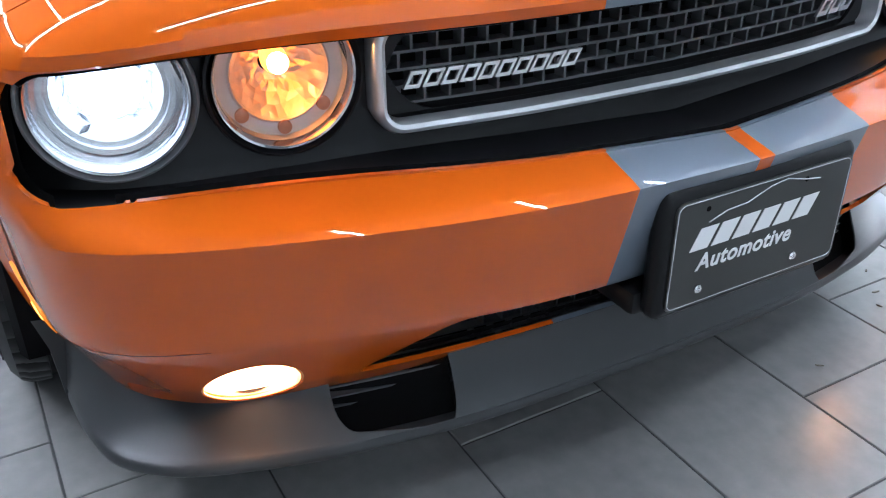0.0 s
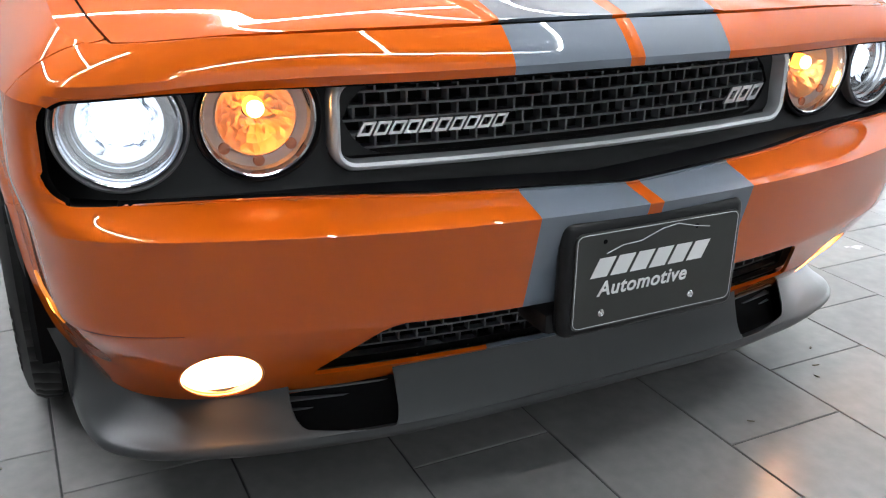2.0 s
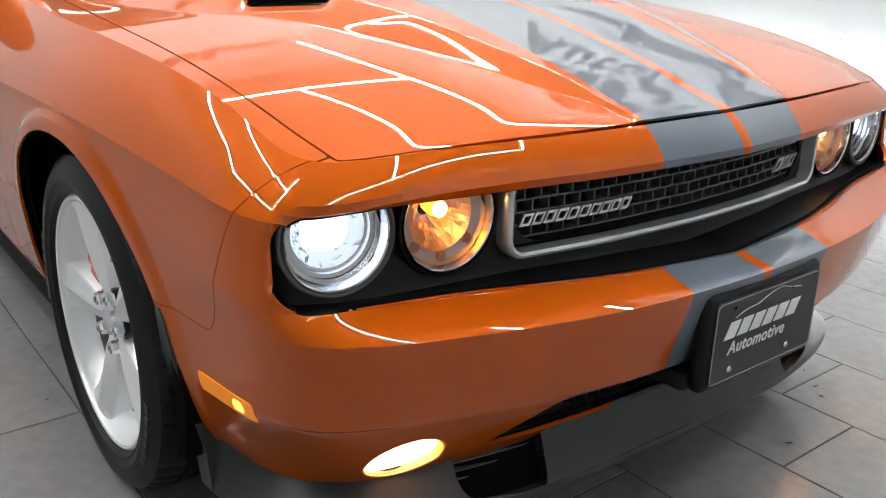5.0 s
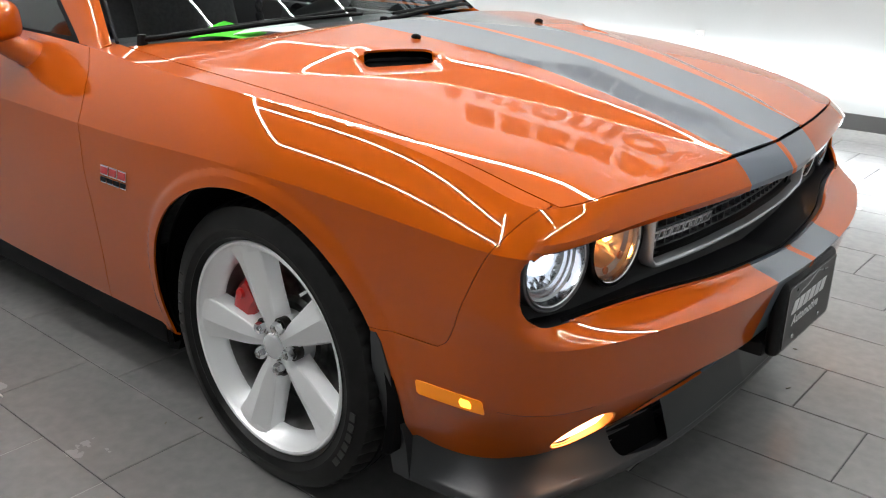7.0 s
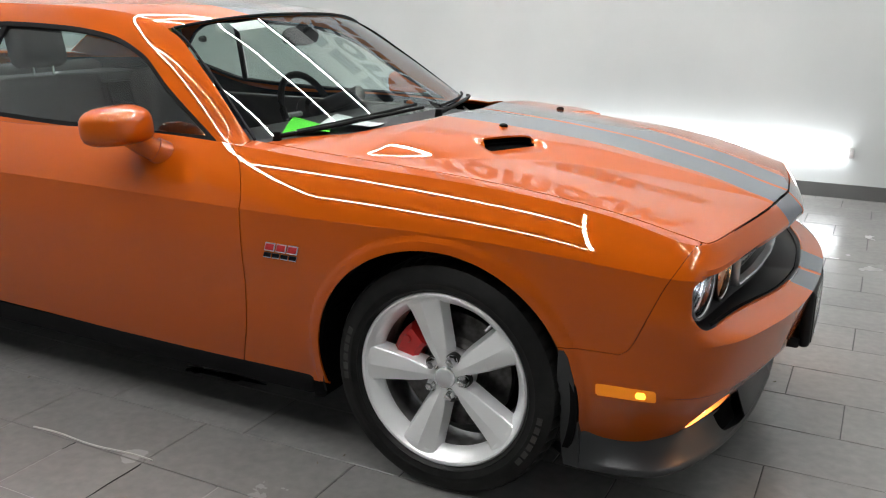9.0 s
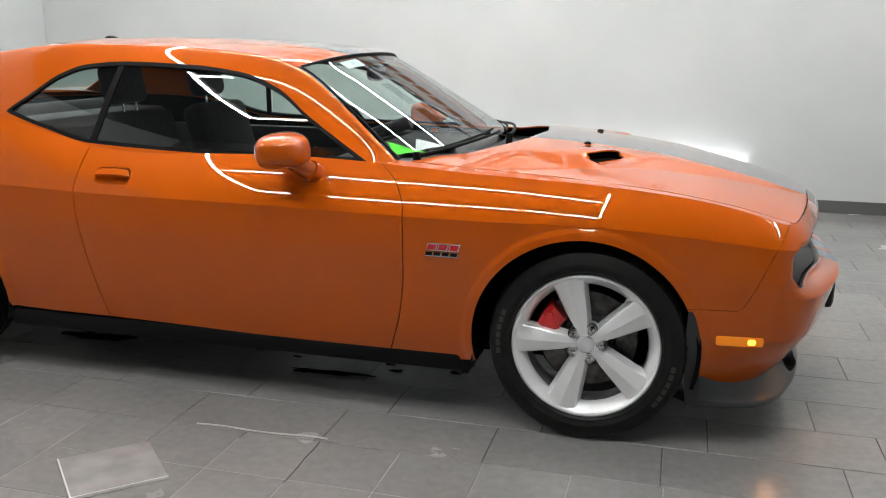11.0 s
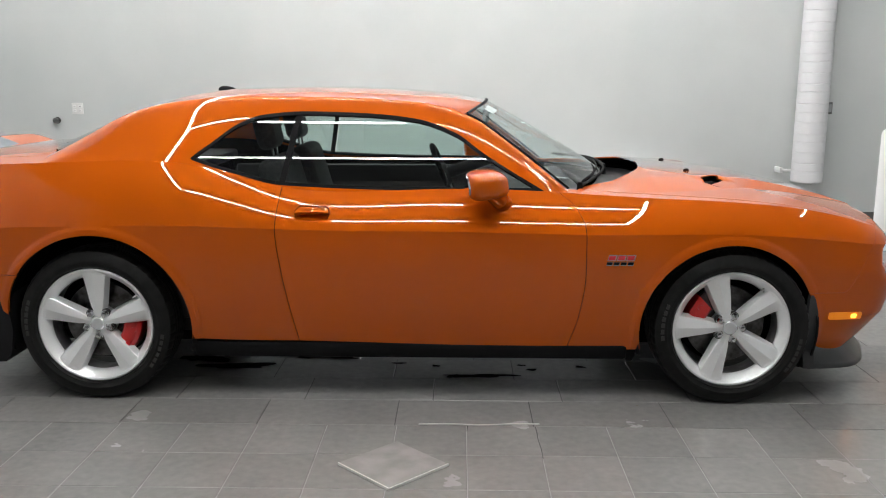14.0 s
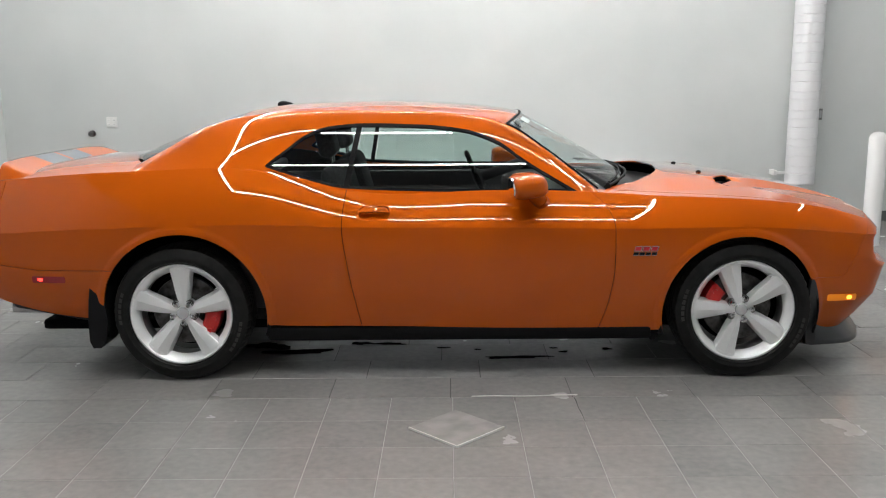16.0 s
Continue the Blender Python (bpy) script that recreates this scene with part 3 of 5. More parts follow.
glass_top = line1([-1.06, -1.016, -0.93, -0.81, -0.70, -0.51, -0.22, 0.017, 0.193, 0.342, 0.551, 0.64],
                  [1.09, 1.135, 1.200, 1.286, 1.325, 1.340, 1.332, 1.307, 1.247, 1.145, 1.020, 0.97])
glass_low = line1([-1.06, -1.0, -0.817, -0.595, 0.045, 0.626, 0.7], [1.14, 1.118, 1.062, 1.010, 0.988, 0.985, 0.985])


def window_field(V):
    x, z = V[:, 0], V[:, 2]
    return np.minimum(np.minimum(glass_top(x) - z, z - glass_low(x)) * 0.85, np.minimum(x + 1.03, 0.63 - x))


shell_r = clip(CABIN, lambda V: -window_field(V))
pane_r = clip(CABIN, lambda V: window_field(V) - 0.013)
band_r = clip(clip(CABIN, window_field), lambda V: 0.013 - window_field(V))


def pillar_x(z):
    return -0.545 - (1.19 - z) * 0.21


pane_front = clip(pane_r, lambda V: V[:, 0] - pillar_x(V[:, 2]) - 0.004)
pane_back = clip(pane_r, lambda V: pillar_x(V[:, 2]) - 0.030 - V[:, 0])
post_r = clip(pane_r, lambda V: 0.014 - np.abs(V[:, 0] - pillar_x(V[:, 2]) + 0.017))


def pane_terms(V):
    return np.stack([np.ones(len(V)), V[:, 0] + 0.2, (V[:, 0] + 0.2)**2], 1)


def pane_lean(V):
    return 0.484 * (V[:, 2] - 1.15) + 0.51 * (V[:, 2] - 1.15)**2


PANE_FIT = np.linalg.lstsq(pane_terms(pane_r[0]), pane_r[0][:, 1] - pane_lean(pane_r[0]), rcond=None)[0]


def flat_pane(VF):
    """Side glass: one evenly bowed sheet, in place of the cabin's fuller curve."""
    V = VF[0].copy()
    V[:, 1] = pane_lean(V) + pane_terms(V) @ PANE_FIT
    return V, VF[1]


def inset(VF, d):
    return VF[0] - normals(VF) * d, VF[1]


# canopy: windshield, roof and rear glass, across from the middle to the cabin's edge
CJ = [0, 1, 2, 3, 4, 5, 6]
mid_x, mid_z = line1(CJ, [0.965, 0.355, 0.05, -0.45, -0.92, -1.20, -1.88]), line1(CJ, [1.030, 1.383, 1.425, 1.447, 1.438, 1.403, 1.15])
edge_x = line1(CJ, [0.715, 0.24, 0.02, -0.45, -0.90, -1.16, -1.70])


def canopy(j0, j1, n, ns=40):
    js = np.linspace(j0, j1, n)
    s = np.linspace(0, 1, ns)
    rows = []
    for j in js:
        if j <= 1:      # the glass bows little between its upper and lower edge
            k = j
            mx, mz = 0.965 + (0.355 - 0.965) * k, 1.030 + (1.383 - 1.030) * k + 0.03 * k * (1 - k)
        elif j >= 5:
            k = j - 5
            mx, mz = -1.20 + (-1.88 + 1.20) * k, 1.403 + (1.15 - 1.403) * k + 0.05 * k * (1 - k)
        else:
            mx, mz = mid_x(j)[0], mid_z(j)[0]
        ex = edge_x(j)[0]
        ez, ew = rail_z(ex)[0], rail_w(ex)[0]
        p = 2.2
        rows.append(np.stack([mx + (ex - mx) * s**p, -ew * s, mz + (ez - mz) * s**(p + 0.4)], 1))
    return face_up(grid(np.array(rows)))


roof_half = canopy(1, 5, 70)
wind_half, back_half = canopy(0.0, 0.985, 40), canopy(5.015, 6, 30)
roof = sheet("roof", weld(join(roof_half, flip(roof_half))), STRIPED, car, "orange roof with grey stripes", 0.012)
windshield = sheet("windshield", inset(weld(join(wind_half, flip(wind_half))), 0.003), WIND, car, "clear windshield reflecting ceiling lights")
rear_window = sheet("rear_window", inset(weld(join(back_half, flip(back_half))), 0.003), TINT, car, "tinted rear glass")
for g in (windshield, rear_window):
    g.visible_shadow = False

# deck
DECK_MID = line1([-2.6, -2.45, -2.2, -1.95, -1.7], [1.06, 1.095, 1.13, 1.147, 1.155])
u_deck = np.concatenate([np.arange(1.68, 2.5, 0.016), np.linspace(2.5, 3.38, 16)])
deck_half = face_up(grid(top_patch(u_deck, DECK_MID, None, 30, 2.6)))
deck_half = clip(deck_half, lambda V: np.maximum(-1.70 - V[:, 0] - 0.18 * np.clip(1 - (hw(V) / 0.66)**2.2, 0, 1), -9.0))
lid_half = clip(deck_half, lambda V: np.minimum(0.66 - hw(V), -1.78 - V[:, 0]) - GAP)
rim_half = clip(deck_half, lambda V: np.maximum(hw(V) - 0.66, V[:, 0] + 1.78) - GAP)
sheet("trunk_lid", weld(join(lid_half, flip(lid_half))), STRIPED, car, "orange trunk lid with grey stripes", 0.012)
quarter_r = weld(join(quarter_r, shell_r, rim_half))
sheet("quarter_panel", quarter_r, PAINT, car, "", 0.006, 17)
sheet("quarter_panel", flip(quarter_r), PAINT, car, "", 0.006, 17)
sheet("rear_bumper", weld(join(rear_r, flip(rear_r))), PAINT, car, "", 0.012)

for d, mirrored in ((door, False), (door_left, True)):
    side = flip if mirrored else (lambda q: q)
    pane = sheet("window_pane", side(inset(flat_pane(pane_front), 0.008)), TINT, d, "tinted side window glass")
    pane.visible_shadow = False
    sheet("window_trim", side(clip(band_r, lambda V: V[:, 0] - pillar_x(V[:, 2]) + 0.045)), TRIM, d, "", 0.014)
    pane = sheet("quarter_window", side(inset(flat_pane(pane_back), 0.008)), TINT, car, "tinted rear side glass")
    pane.visible_shadow = False
    sheet("quarter_window_trim", side(clip(band_r, lambda V: pillar_x(V[:, 2]) - 0.046 - V[:, 0])), TRIM, car, "", 0.014)
    sheet("pillar_trim", side(inset(post_r, 0.004)), TRIM, car, "", 0.01)

# black shell added to darken the panel gaps, open where the body is open
inner = clip(clip(clip(clip(skin, mouth_field), intake_field), fog_field), lambda V: rounded_box(V[:, 0] + 0.447, V[:, 2] - 0.893, 0.09, 0.04, 0.03))
inner = inset(clip(inner, lambda V: around(V[:, 0], V[:, 2], *FRONT_ARCH) - 0.004), 0.022)
inner_top = inset(clip(HOODTOP, lambda V: np.minimum(V[:, 0] - hood_back(hw(V)) - 0.02, scoop_field(V))), 0.022)
sheet("inner_shell", join(inner, flip(inner), inner_top, flip(inner_top)), LINER, car, "black shell added behind the panel gaps to keep them dark")

# sills and floor pan
for sgn in (-1, 1):
    b = box(-1.03, 1.005, 0.80 * sgn, 0.893 * sgn, 0.203, 0.282, 0.018)
    part("side_sill", b, TRIM, car, "black side sill")
    b = bmesh.new()
    rows = []
    for z, x0, x1 in ((0.195, 1.005, 1.03), (0.22, 0.998, 1.045), (0.30, 0.99, 1.04), (0.40, 0.99, 1.04), (0.50, 1.0, 1.06)):
        rows.append([b.verts.new(p) for p in ((x0, 0.885 * sgn, z), (x1, 0.875 * sgn, z), (x1, 0.66 * sgn, z), (x0, 0.66 * sgn, z))])
    for A, B in zip(rows, rows[1:]):
        for k in range(4):
            b.faces.new((A[k], A[(k + 1) % 4], B[(k + 1) % 4], B[k]))
    b.faces.new(rows[0])
    b.faces.new(rows[-1])
    part("wheel_flap", b, LINER, car, "black flap behind the front wheel")
b = box(-2.35, 2.02, -0.62, 0.62, 0.20, 0.26, 0.02)
box(-1.0, 0.98, -0.86, 0.86, 0.21, 0.27, 0.02, b)
part("floor_pan", b, LINER, car, "black underbody")


def wheel_well(arch, sgn):
    cx, cz, r = arch
    prof = [(r + 0.004, 0.905 * sgn), (r + 0.02, 0.895 * sgn), (r + 0.03, 0.60 * sgn), (0.02, 0.60 * sgn)]
    b = lathe([(p, h) for p, h in prof], 40, "y", None, (cx, 0, cz), -0.30, math.pi + 0.6)
    part("wheel_liner", b, LINER, car, "black plastic wheel liner")


for arch in (FRONT_ARCH, REAR_ARCH):
    for sgn in (-1, 1):
        wheel_well(arch, sgn)

# ---- wheels ----
TYRE_R = 0.362
WORN = material("grey_worn_rubber", (0.035, 0.035, 0.034), 0.6, spec=0.3)


def tyre_mesh():
    prof = [(0.262, 0.095), (0.275, 0.110), (0.300, 0.122), (0.330, 0.119), (0.350, 0.106), (0.3585, 0.090), (0.3605, 0.078)]
    for c in (0.052, 0.018, -0.018, -0.052):
        prof += [(0.3615, c + 0.0060), (0.3535, c + 0.0045), (0.3535, c - 0.0045), (0.3615, c - 0.0060)]
    prof += [(0.3605, -0.078), (0.3585, -0.090), (0.350, -0.106), (0.330, -0.119), (0.312, -0.1225), (0.310, -0.1235), (0.300, -0.1235), (0.298, -0.122),
             (0.283, -0.117), (0.280, -0.118), (0.276, -0.112), (0.264, -0.098), (0.262, -0.095)]
    b = lathe(prof, 216, "y")
    for v in b.verts:
        r = math.hypot(v.co.x, v.co.z)
        k = round(math.atan2(v.co.z, v.co.x) / math.tau * 216)
        if r > 0.352 and 0.06 < abs(v.co.y) < 0.112 and k % 4 == 0:
            v.co.x, v.co.z = v.co.x * (1 - 0.006 / r), v.co.z * (1 - 0.006 / r)
    return b


def rim_mesh():
    """Lip and dished outer face of the rim; the outer face is towards negative y."""
    prof = [(0.226, -0.052), (0.2265, -0.060), (0.234, -0.074), (0.243, -0.087), (0.252, -0.099), (0.257, -0.1035), (0.259, -0.108), (0.265, -0.110), (0.270, -0.106), (0.271, -0.098), (0.266, -0.09), (0.262, -0.06), (0.232, -0.05)]
    return lathe(prof, 96, "y")


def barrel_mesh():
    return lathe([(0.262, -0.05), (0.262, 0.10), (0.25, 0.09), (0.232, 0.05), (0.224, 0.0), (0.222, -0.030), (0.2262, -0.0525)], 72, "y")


def spoke_mesh():
    """One broad spoke along +z with a raised edge on each side of a shallow valley."""
    st = [(0.030, 0.017, -0.074, 0.0), (0.058, 0.0185, -0.080, 0.004), (0.085, 0.0275, -0.086, 0.009), (0.12, 0.0345, -0.092, 0.013), (0.17, 0.0425, -0.097, 0.016),
          (0.215, 0.050, -0.101, 0.016), (0.238, 0.056, -0.102, 0.011), (0.249, 0.065, -0.102, 0.005), (0.255, 0.074, -0.102, 0.003)]
    b = bmesh.new()
    rows = []
    for r, h, y, dip in st:
        xs = [(-h - 0.012, y + 0.052), (-h - 0.003, y + dip + 0.012), (-h, y + dip + 0.003), (-h + 0.004, y + dip), (-h * 0.35, y + dip * 0.4), (0.0, y), (h * 0.35, y + dip * 0.4),
              (h - 0.004, y + dip), (h, y + dip + 0.003), (h + 0.003, y + dip + 0.012), (h + 0.012, y + 0.052)]
        rows.append([b.verts.new((x, yy, r)) for x, yy in xs])
    for A, B in zip(rows, rows[1:]):
        for k in range(len(A) - 1):
            b.faces.new((A[k], A[k + 1], B[k + 1], B[k]))
    b.faces.new(rows[-1])
    return b


def dome_mesh(r, h, y, steps=24):
    prof = [(r, y + 0.010), (r, y)] + [(r * math.cos(a), y - h * math.sin(a)) for a in np.linspace(0, math.pi / 2, 7)[1:]]
    return lathe(prof, steps, "y")


def caliper_mesh():
    b = bmesh.new()
    r0, r1, a0, a1, n = 0.112, 0.196, -0.42, 0.42, 14
    rows = []
    for k in range(n + 1):
        a = a0 + (a1 - a0) * k / n
        e = 1 - 0.30 * abs(2 * k / n - 1)**3
        ring = []
        for r, y in ((r0, 0.02), (r0, -0.050), (r0 + 0.012, -0.062), (r1 - 0.02, -0.062), (r1 - 0.004, -0.050 * e), (r1, 0.02)):
            ring.append(b.verts.new((r * math.cos(a), y, r * math.sin(a))))
        rows.append(ring)
    for A, B in zip(rows, rows[1:]):
        for k in range(5):
            b.faces.new((A[k], A[k + 1], B[k + 1], B[k]))
    b.faces.new(rows[0])
    b.faces.new(rows[-1])
    for a in (-0.22, 0.22):
        lathe([(0.0, -0.070), (0.012, -0.070), (0.014, -0.060)], 14, "y", b, (0.165 * math.cos(a), 0, 0.165 * math.sin(a)))
    return b


def marking_mesh(r, start, count, step, wide, high):
    """Raised plain bars on the tyre's side."""
    b = bmesh.new()
    for k in range(count):
        a = start + step * k
        m = Matrix.Rotation(-a, 4, "Y") @ Matrix.Translation((r, -0.1222, 0)) @ Matrix.Diagonal((high, 0.0022, wide, 1))
        bmesh.ops.create_cube(b, size=1, matrix=m)
    return b


def wheel(name, x, y, spin, caliper_at):
    w = holder(name, x, y, TYRE_R - 0.0005)
    w.parent = car
    part("tyre", tyre_mesh(), RUBBER, w, "black low-profile tyre", 28)
    rim = part("rim", rim_mesh(), ALLOY, w, "silver alloy rim")
    part("barrel", barrel_mesh(), BARREL, rim, "silver rim barrel with shade put into its grey")
    sp = spoke_mesh()
    bmesh.ops.recalc_face_normals(sp, faces=sp.faces)
    first = part("spoke", sp, ALLOY, w, "", 12)
    for k in range(5):
        o = first if k == 0 else new("spoke", first.data)
        o.parent = w
        o.rotation_euler = (0, -radians(spin + 72 * k - 90), 0)
    hub = lathe([(0.074, -0.01), (0.074, -0.058), (0.070, -0.066), (0.045, -0.070), (0.0, -0.070)], 40, "y")
    part("hub", hub, ALLOY, w)
    part("centre_cap", dome_mesh(0.032, 0.008, -0.082), BRUSHED, w, "satin silver centre cap")
    nut = lathe([(0.0155, -0.045), (0.0155, -0.084), (0.0125, -0.092), (0.006, -0.095), (0.0, -0.0955)], 6, "y")
    for k in range(5):
        a = radians(spin + 36 + 72 * k)
        part("nut_pocket", lathe([(0.0215, -0.05), (0.0215, -0.0715), (0.020, -0.0725), (0.0185, -0.0715), (0.0185, -0.05)], 20, "y", None, (0.0575 * math.cos(a), 0, 0.0575 * math.sin(a))), STEEL, w)
    nut = part("lug_nut", nut, CHROME, w, "chrome lug nut", 20)
    for k in range(5):
        o = nut if k == 0 else new("lug_nut", nut.data)
        o.parent = w
        a = radians(spin + 36 + 72 * k)
        o.location = (0.0575 * math.cos(a), 0, 0.0575 * math.sin(a))
    disc = lathe([(0.06, 0.0), (0.085, -0.012), (0.095, -0.012), (0.105, 0.0), (0.180, 0.0), (0.182, 0.004), (0.182, 0.020), (0.105, 0.022), (0.06, 0.02)], 64, "y")
    part("brake_disc", disc, STEEL, w, "grey steel brake disc")
    cal = part("caliper", caliper_mesh(), RED, w, "red brake caliper")
    cal.rotation_euler = (0, -radians(caliper_at), 0)
    part("backing_plate", lathe([(0.0, 0.045), (0.20, 0.045), (0.205, 0.06), (0.0, 0.06)], 32, "y"), LINER, w)
    part("sidewall_marking", marking_mesh(0.318, radians(-36), 6, radians(5.4), 0.022, 0.016), WORN, w)
    part("sidewall_marking", marking_mesh(0.318, radians(160), 6, radians(5.4), 0.022, 0.016), WORN, w)
    v = tube([(0.238 * math.cos(a), -0.075, 0.238 * math.sin(a)) for a in (0,)] + [(0.225, -0.104, 0)], 0.004, 8)
    o = part("valve_stem", v, BRUSHED, w)
    o.rotation_euler = (0, -radians(spin - 54), 0)
    return w


WHEEL_Y = 0.812
wheel("wheel", 1.473, -WHEEL_Y, 107, 158)
wheel("wheel", -1.473, -WHEEL_Y, 90, -24)
for x, spin, cal in ((1.473, 60, 22), (-1.473, 75, 204)):
    w = wheel("wheel", x, WHEEL_Y, spin, cal)
    w.rotation_euler = (0, 0, math.pi)

# ---- nose: lamps, grille, intake, splitter, plate ----
panel_x = line1([0, 0.22, 0.44, 0.56, 0.74, 0.88], [2.222, 2.212, 2.185, 2.172, 2.146, 2.075])
shelf_pts = SHELF(np.linspace(-3.05, -2.0, 80))
shelf_x = line1(shelf_pts[:, 1] + np.arange(80) * 1e-7, shelf_pts[:, 0])


def nose_panel():
    w = np.linspace(-0.866, 0.866, 120)
    a = np.abs(w)
    lo = open_low(a)
    rows = [np.stack([shelf_x(a) - 0.006, w, lo - 0.004], 1), np.stack([shelf_x(a) - 0.02, w, lo - 0.008], 1),
            np.stack([panel_x(a) + 0.025, w, lo - 0.013], 1), np.stack([panel_x(a) + 0.008, w, lo - 0.010], 1),
            np.stack([panel_x(a), w, lo + 0.004], 1), np.stack([panel_x(a) - 0.004, w, 0.70 + 0 * w], 1), np.stack([panel_x(a) - 0.004, w, open_high(a) + 0.006], 1)]
    V, F = grid(np.array(rows))
    if normals((V, F))[:, 0].sum() < 0:
        F = [tuple(reversed(f)) for f in F]
    return V, F


def lamp_hole(V):
    w, z = hw(V), V[:, 2]
    k = np.minimum(np.hypot(w - 0.747, z - 0.712), np.hypot(w - 0.557, z - 0.712)) - 0.086
    g = rounded_box(w, z - 0.699, 0.43, 0.056, 0.03)
    return np.maximum(np.minimum(k, g), open_low(w) - 0.001 - z)


VFp = nose_panel()
sheet("nose_panel", clip(VFp, lamp_hole), SATIN, car, "satin black lamp and grille surround", 0.006, 40)

BEAM, AMBER, FOGLIGHT = glow("white_beam", (0.84, 0.91, 1.0), 1.15), glow("amber_bulb", (1.0, 0.22, 0.015), 5.0), glow("fog_beam", (1.0, 0.52, 0.24), 11.0)
FILAMENT = glow("amber_filament", (1.0, 0.46, 0.12), 24.0)
CORE = glow("white_arc", (0.92, 0.96, 1.0), 16.0)
MARK = glow("amber_marker", (1.0, 0.42, 0.04), 3.5)
AMBER_LENS = glow("lit_amber_lens", (0.88, 0.25, 0.006), 0.28)
RED_LENS = material("red_lens", (0.30, 0.008, 0.01), 0.15, 0.0, 1.0)
RED_GLOW = glow("red_marker", (1.0, 0.03, 0.02), 5.0)


GUNMETAL = material("grey_bezel_plastic", (0.13, 0.13, 0.135), 0.35)
SMOKED = material("smoked_reflector", (0.52, 0.46, 0.43), 0.36, 1.0)
FACET = material("lamp_reflector", (0.62, 0.63, 0.65), 0.22, 1.0)


REFLEX = material("pale_amber_button", (0.50, 0.22, 0.13), 0.25, 0.2)
PALE_RING = material("pale_reflector_ring", (0.52, 0.43, 0.39), 0.38, 0.6)


def under_lip(h, top=0.058):
    """Cut the parts of a lamp off level, where they tuck in behind the lip of the nose."""
    for o in h.children:
        b = bmesh.new()
        b.from_mesh(o.data)
        geo = list(b.verts) + list(b.edges) + list(b.faces)
        bmesh.ops.bisect_plane(b, geom=geo, plane_co=(0, 0, top), plane_no=(0, 0, 1), clear_outer=True)
        b.to_mesh(o.data)
        b.free()


def faceted(prof, steps):
    return lathe(prof, steps, "x")


def facet_bowl(r1, x1, r0, x0, rings, steps, shake, seed):
    """A lamp's bowl of many small flat mirrors, each tilted a little its own way."""
    rnd = random.Random(seed)
    prof = []
    for k in range(rings + 1):
        t = k / rings
        prof.append((r1 + (r0 - r1) * t, x1 + (x0 - x1) * (1 - (1 - t)**1.8)))
    b = lathe(prof, steps, "x")
    for v in b.verts:
        if r0 + 0.002 < math.hypot(v.co.y, v.co.z) < r1 - 0.001:
            v.co += Vector((rnd.uniform(-1, 1), rnd.uniform(-1, 1), rnd.uniform(-1, 1))) * shake
    bmesh.ops.triangulate(b, faces=b.faces)
    return b


def headlight(w, x, yaw, amber):
    h = holder("turn_signal" if amber else "headlight", x, w, 0.712)
    h.parent = car
    h.rotation_euler = (0, 0, radians(yaw))
    part("bezel", lathe([(0.088, -0.06), (0.0925, -0.012), (0.0945, 0.0), (0.0935, 0.005), (0.0905, 0.007), (0.088, 0.003), (0.0865, -0.01)], 72, "x"), SATIN if amber else GUNMETAL, h)
    part("lens_rim", lathe([(0.0865, -0.012), (0.0868, 0.0), (0.0845, 0.005), (0.082, 0.003), (0.080, -0.006), (0.078, -0.02)], 72, "x"), CHROME, h, "bright lens rim")
    if amber:
        part("reflector", faceted([(0.079, -0.010), (0.076, -0.019), (0.062, -0.023), (0.059, -0.021), (0.057, -0.025)], 64), PALE_RING, h, "pale flat reflector ring", 30)
        part("reflector_bowl", facet_bowl(0.057, -0.025, 0.012, -0.074, 8, 34, 0.0012, 3), SMOKED, h, "faceted bright bowl", 1)
        b = lathe([(0.0, -0.022), (0.008, -0.024), (0.0145, -0.031), (0.016, -0.042), (0.013, -0.060), (0.010, -0.070)], 20, "x", None, (0, 0, 0.010))
        part("bulb", b, AMBER, h, "lit amber bulb")
        part("filament", lathe([(0.0, -0.016), (0.008, -0.0175), (0.013, -0.023), (0.012, -0.032)], 16, "x", None, (0, 0, 0.010)), FILAMENT, h, "glowing filament")
        for a in (222, 318, 270):
            b = lathe([(0.0, 0.002), (0.005, 0.0015), (0.0085, 0.0), (0.0088, -0.006)], 18, "x", None, (-0.0185, 0.067 * math.cos(radians(a)), 0.067 * math.sin(radians(a))))
            part("reflex_button", b, REFLEX, h, "pale reflector button")
    else:
        part("reflector", faceted([(0.079, -0.016), (0.073, -0.020), (0.072, -0.026), (0.066, -0.027), (0.064, -0.034), (0.060, -0.035)], 64), FACET, h, "ringed bright reflector")
        part("reflector_bowl", facet_bowl(0.060, -0.035, 0.020, -0.075, 7, 36, 0.0018, 7), FACET, h, "faceted bright bowl", 1)
        b = lathe([(0.0, -0.020), (0.018, -0.022), (0.029, -0.030), (0.036, -0.044), (0.037, -0.06)], 32, "x")
        part("projector_lens", b, BEAM, h, "lit white projector lens")
        part("arc", lathe([(0.0, -0.0185), (0.009, -0.0188), (0.0135, -0.0198), (0.0135, -0.024)], 24, "x", None, (0, 0, 0.008)), CORE, h, "white-hot spot of the lit lens")
    g = part("lens", lathe([(0.0, 0.016), (0.025, 0.0152), (0.05, 0.0125), (0.07, 0.0075), (0.0815, 0.002)], 56, "x"), CLEAR, h, "clear lens")
    g.visible_shadow = False
    under_lip(h)
    return h


for s in (-1, 1):
    headlight(0.747 * s, 2.160, 8 * s, False)
    headlight(0.557 * s, 2.182, 4 * s, True)


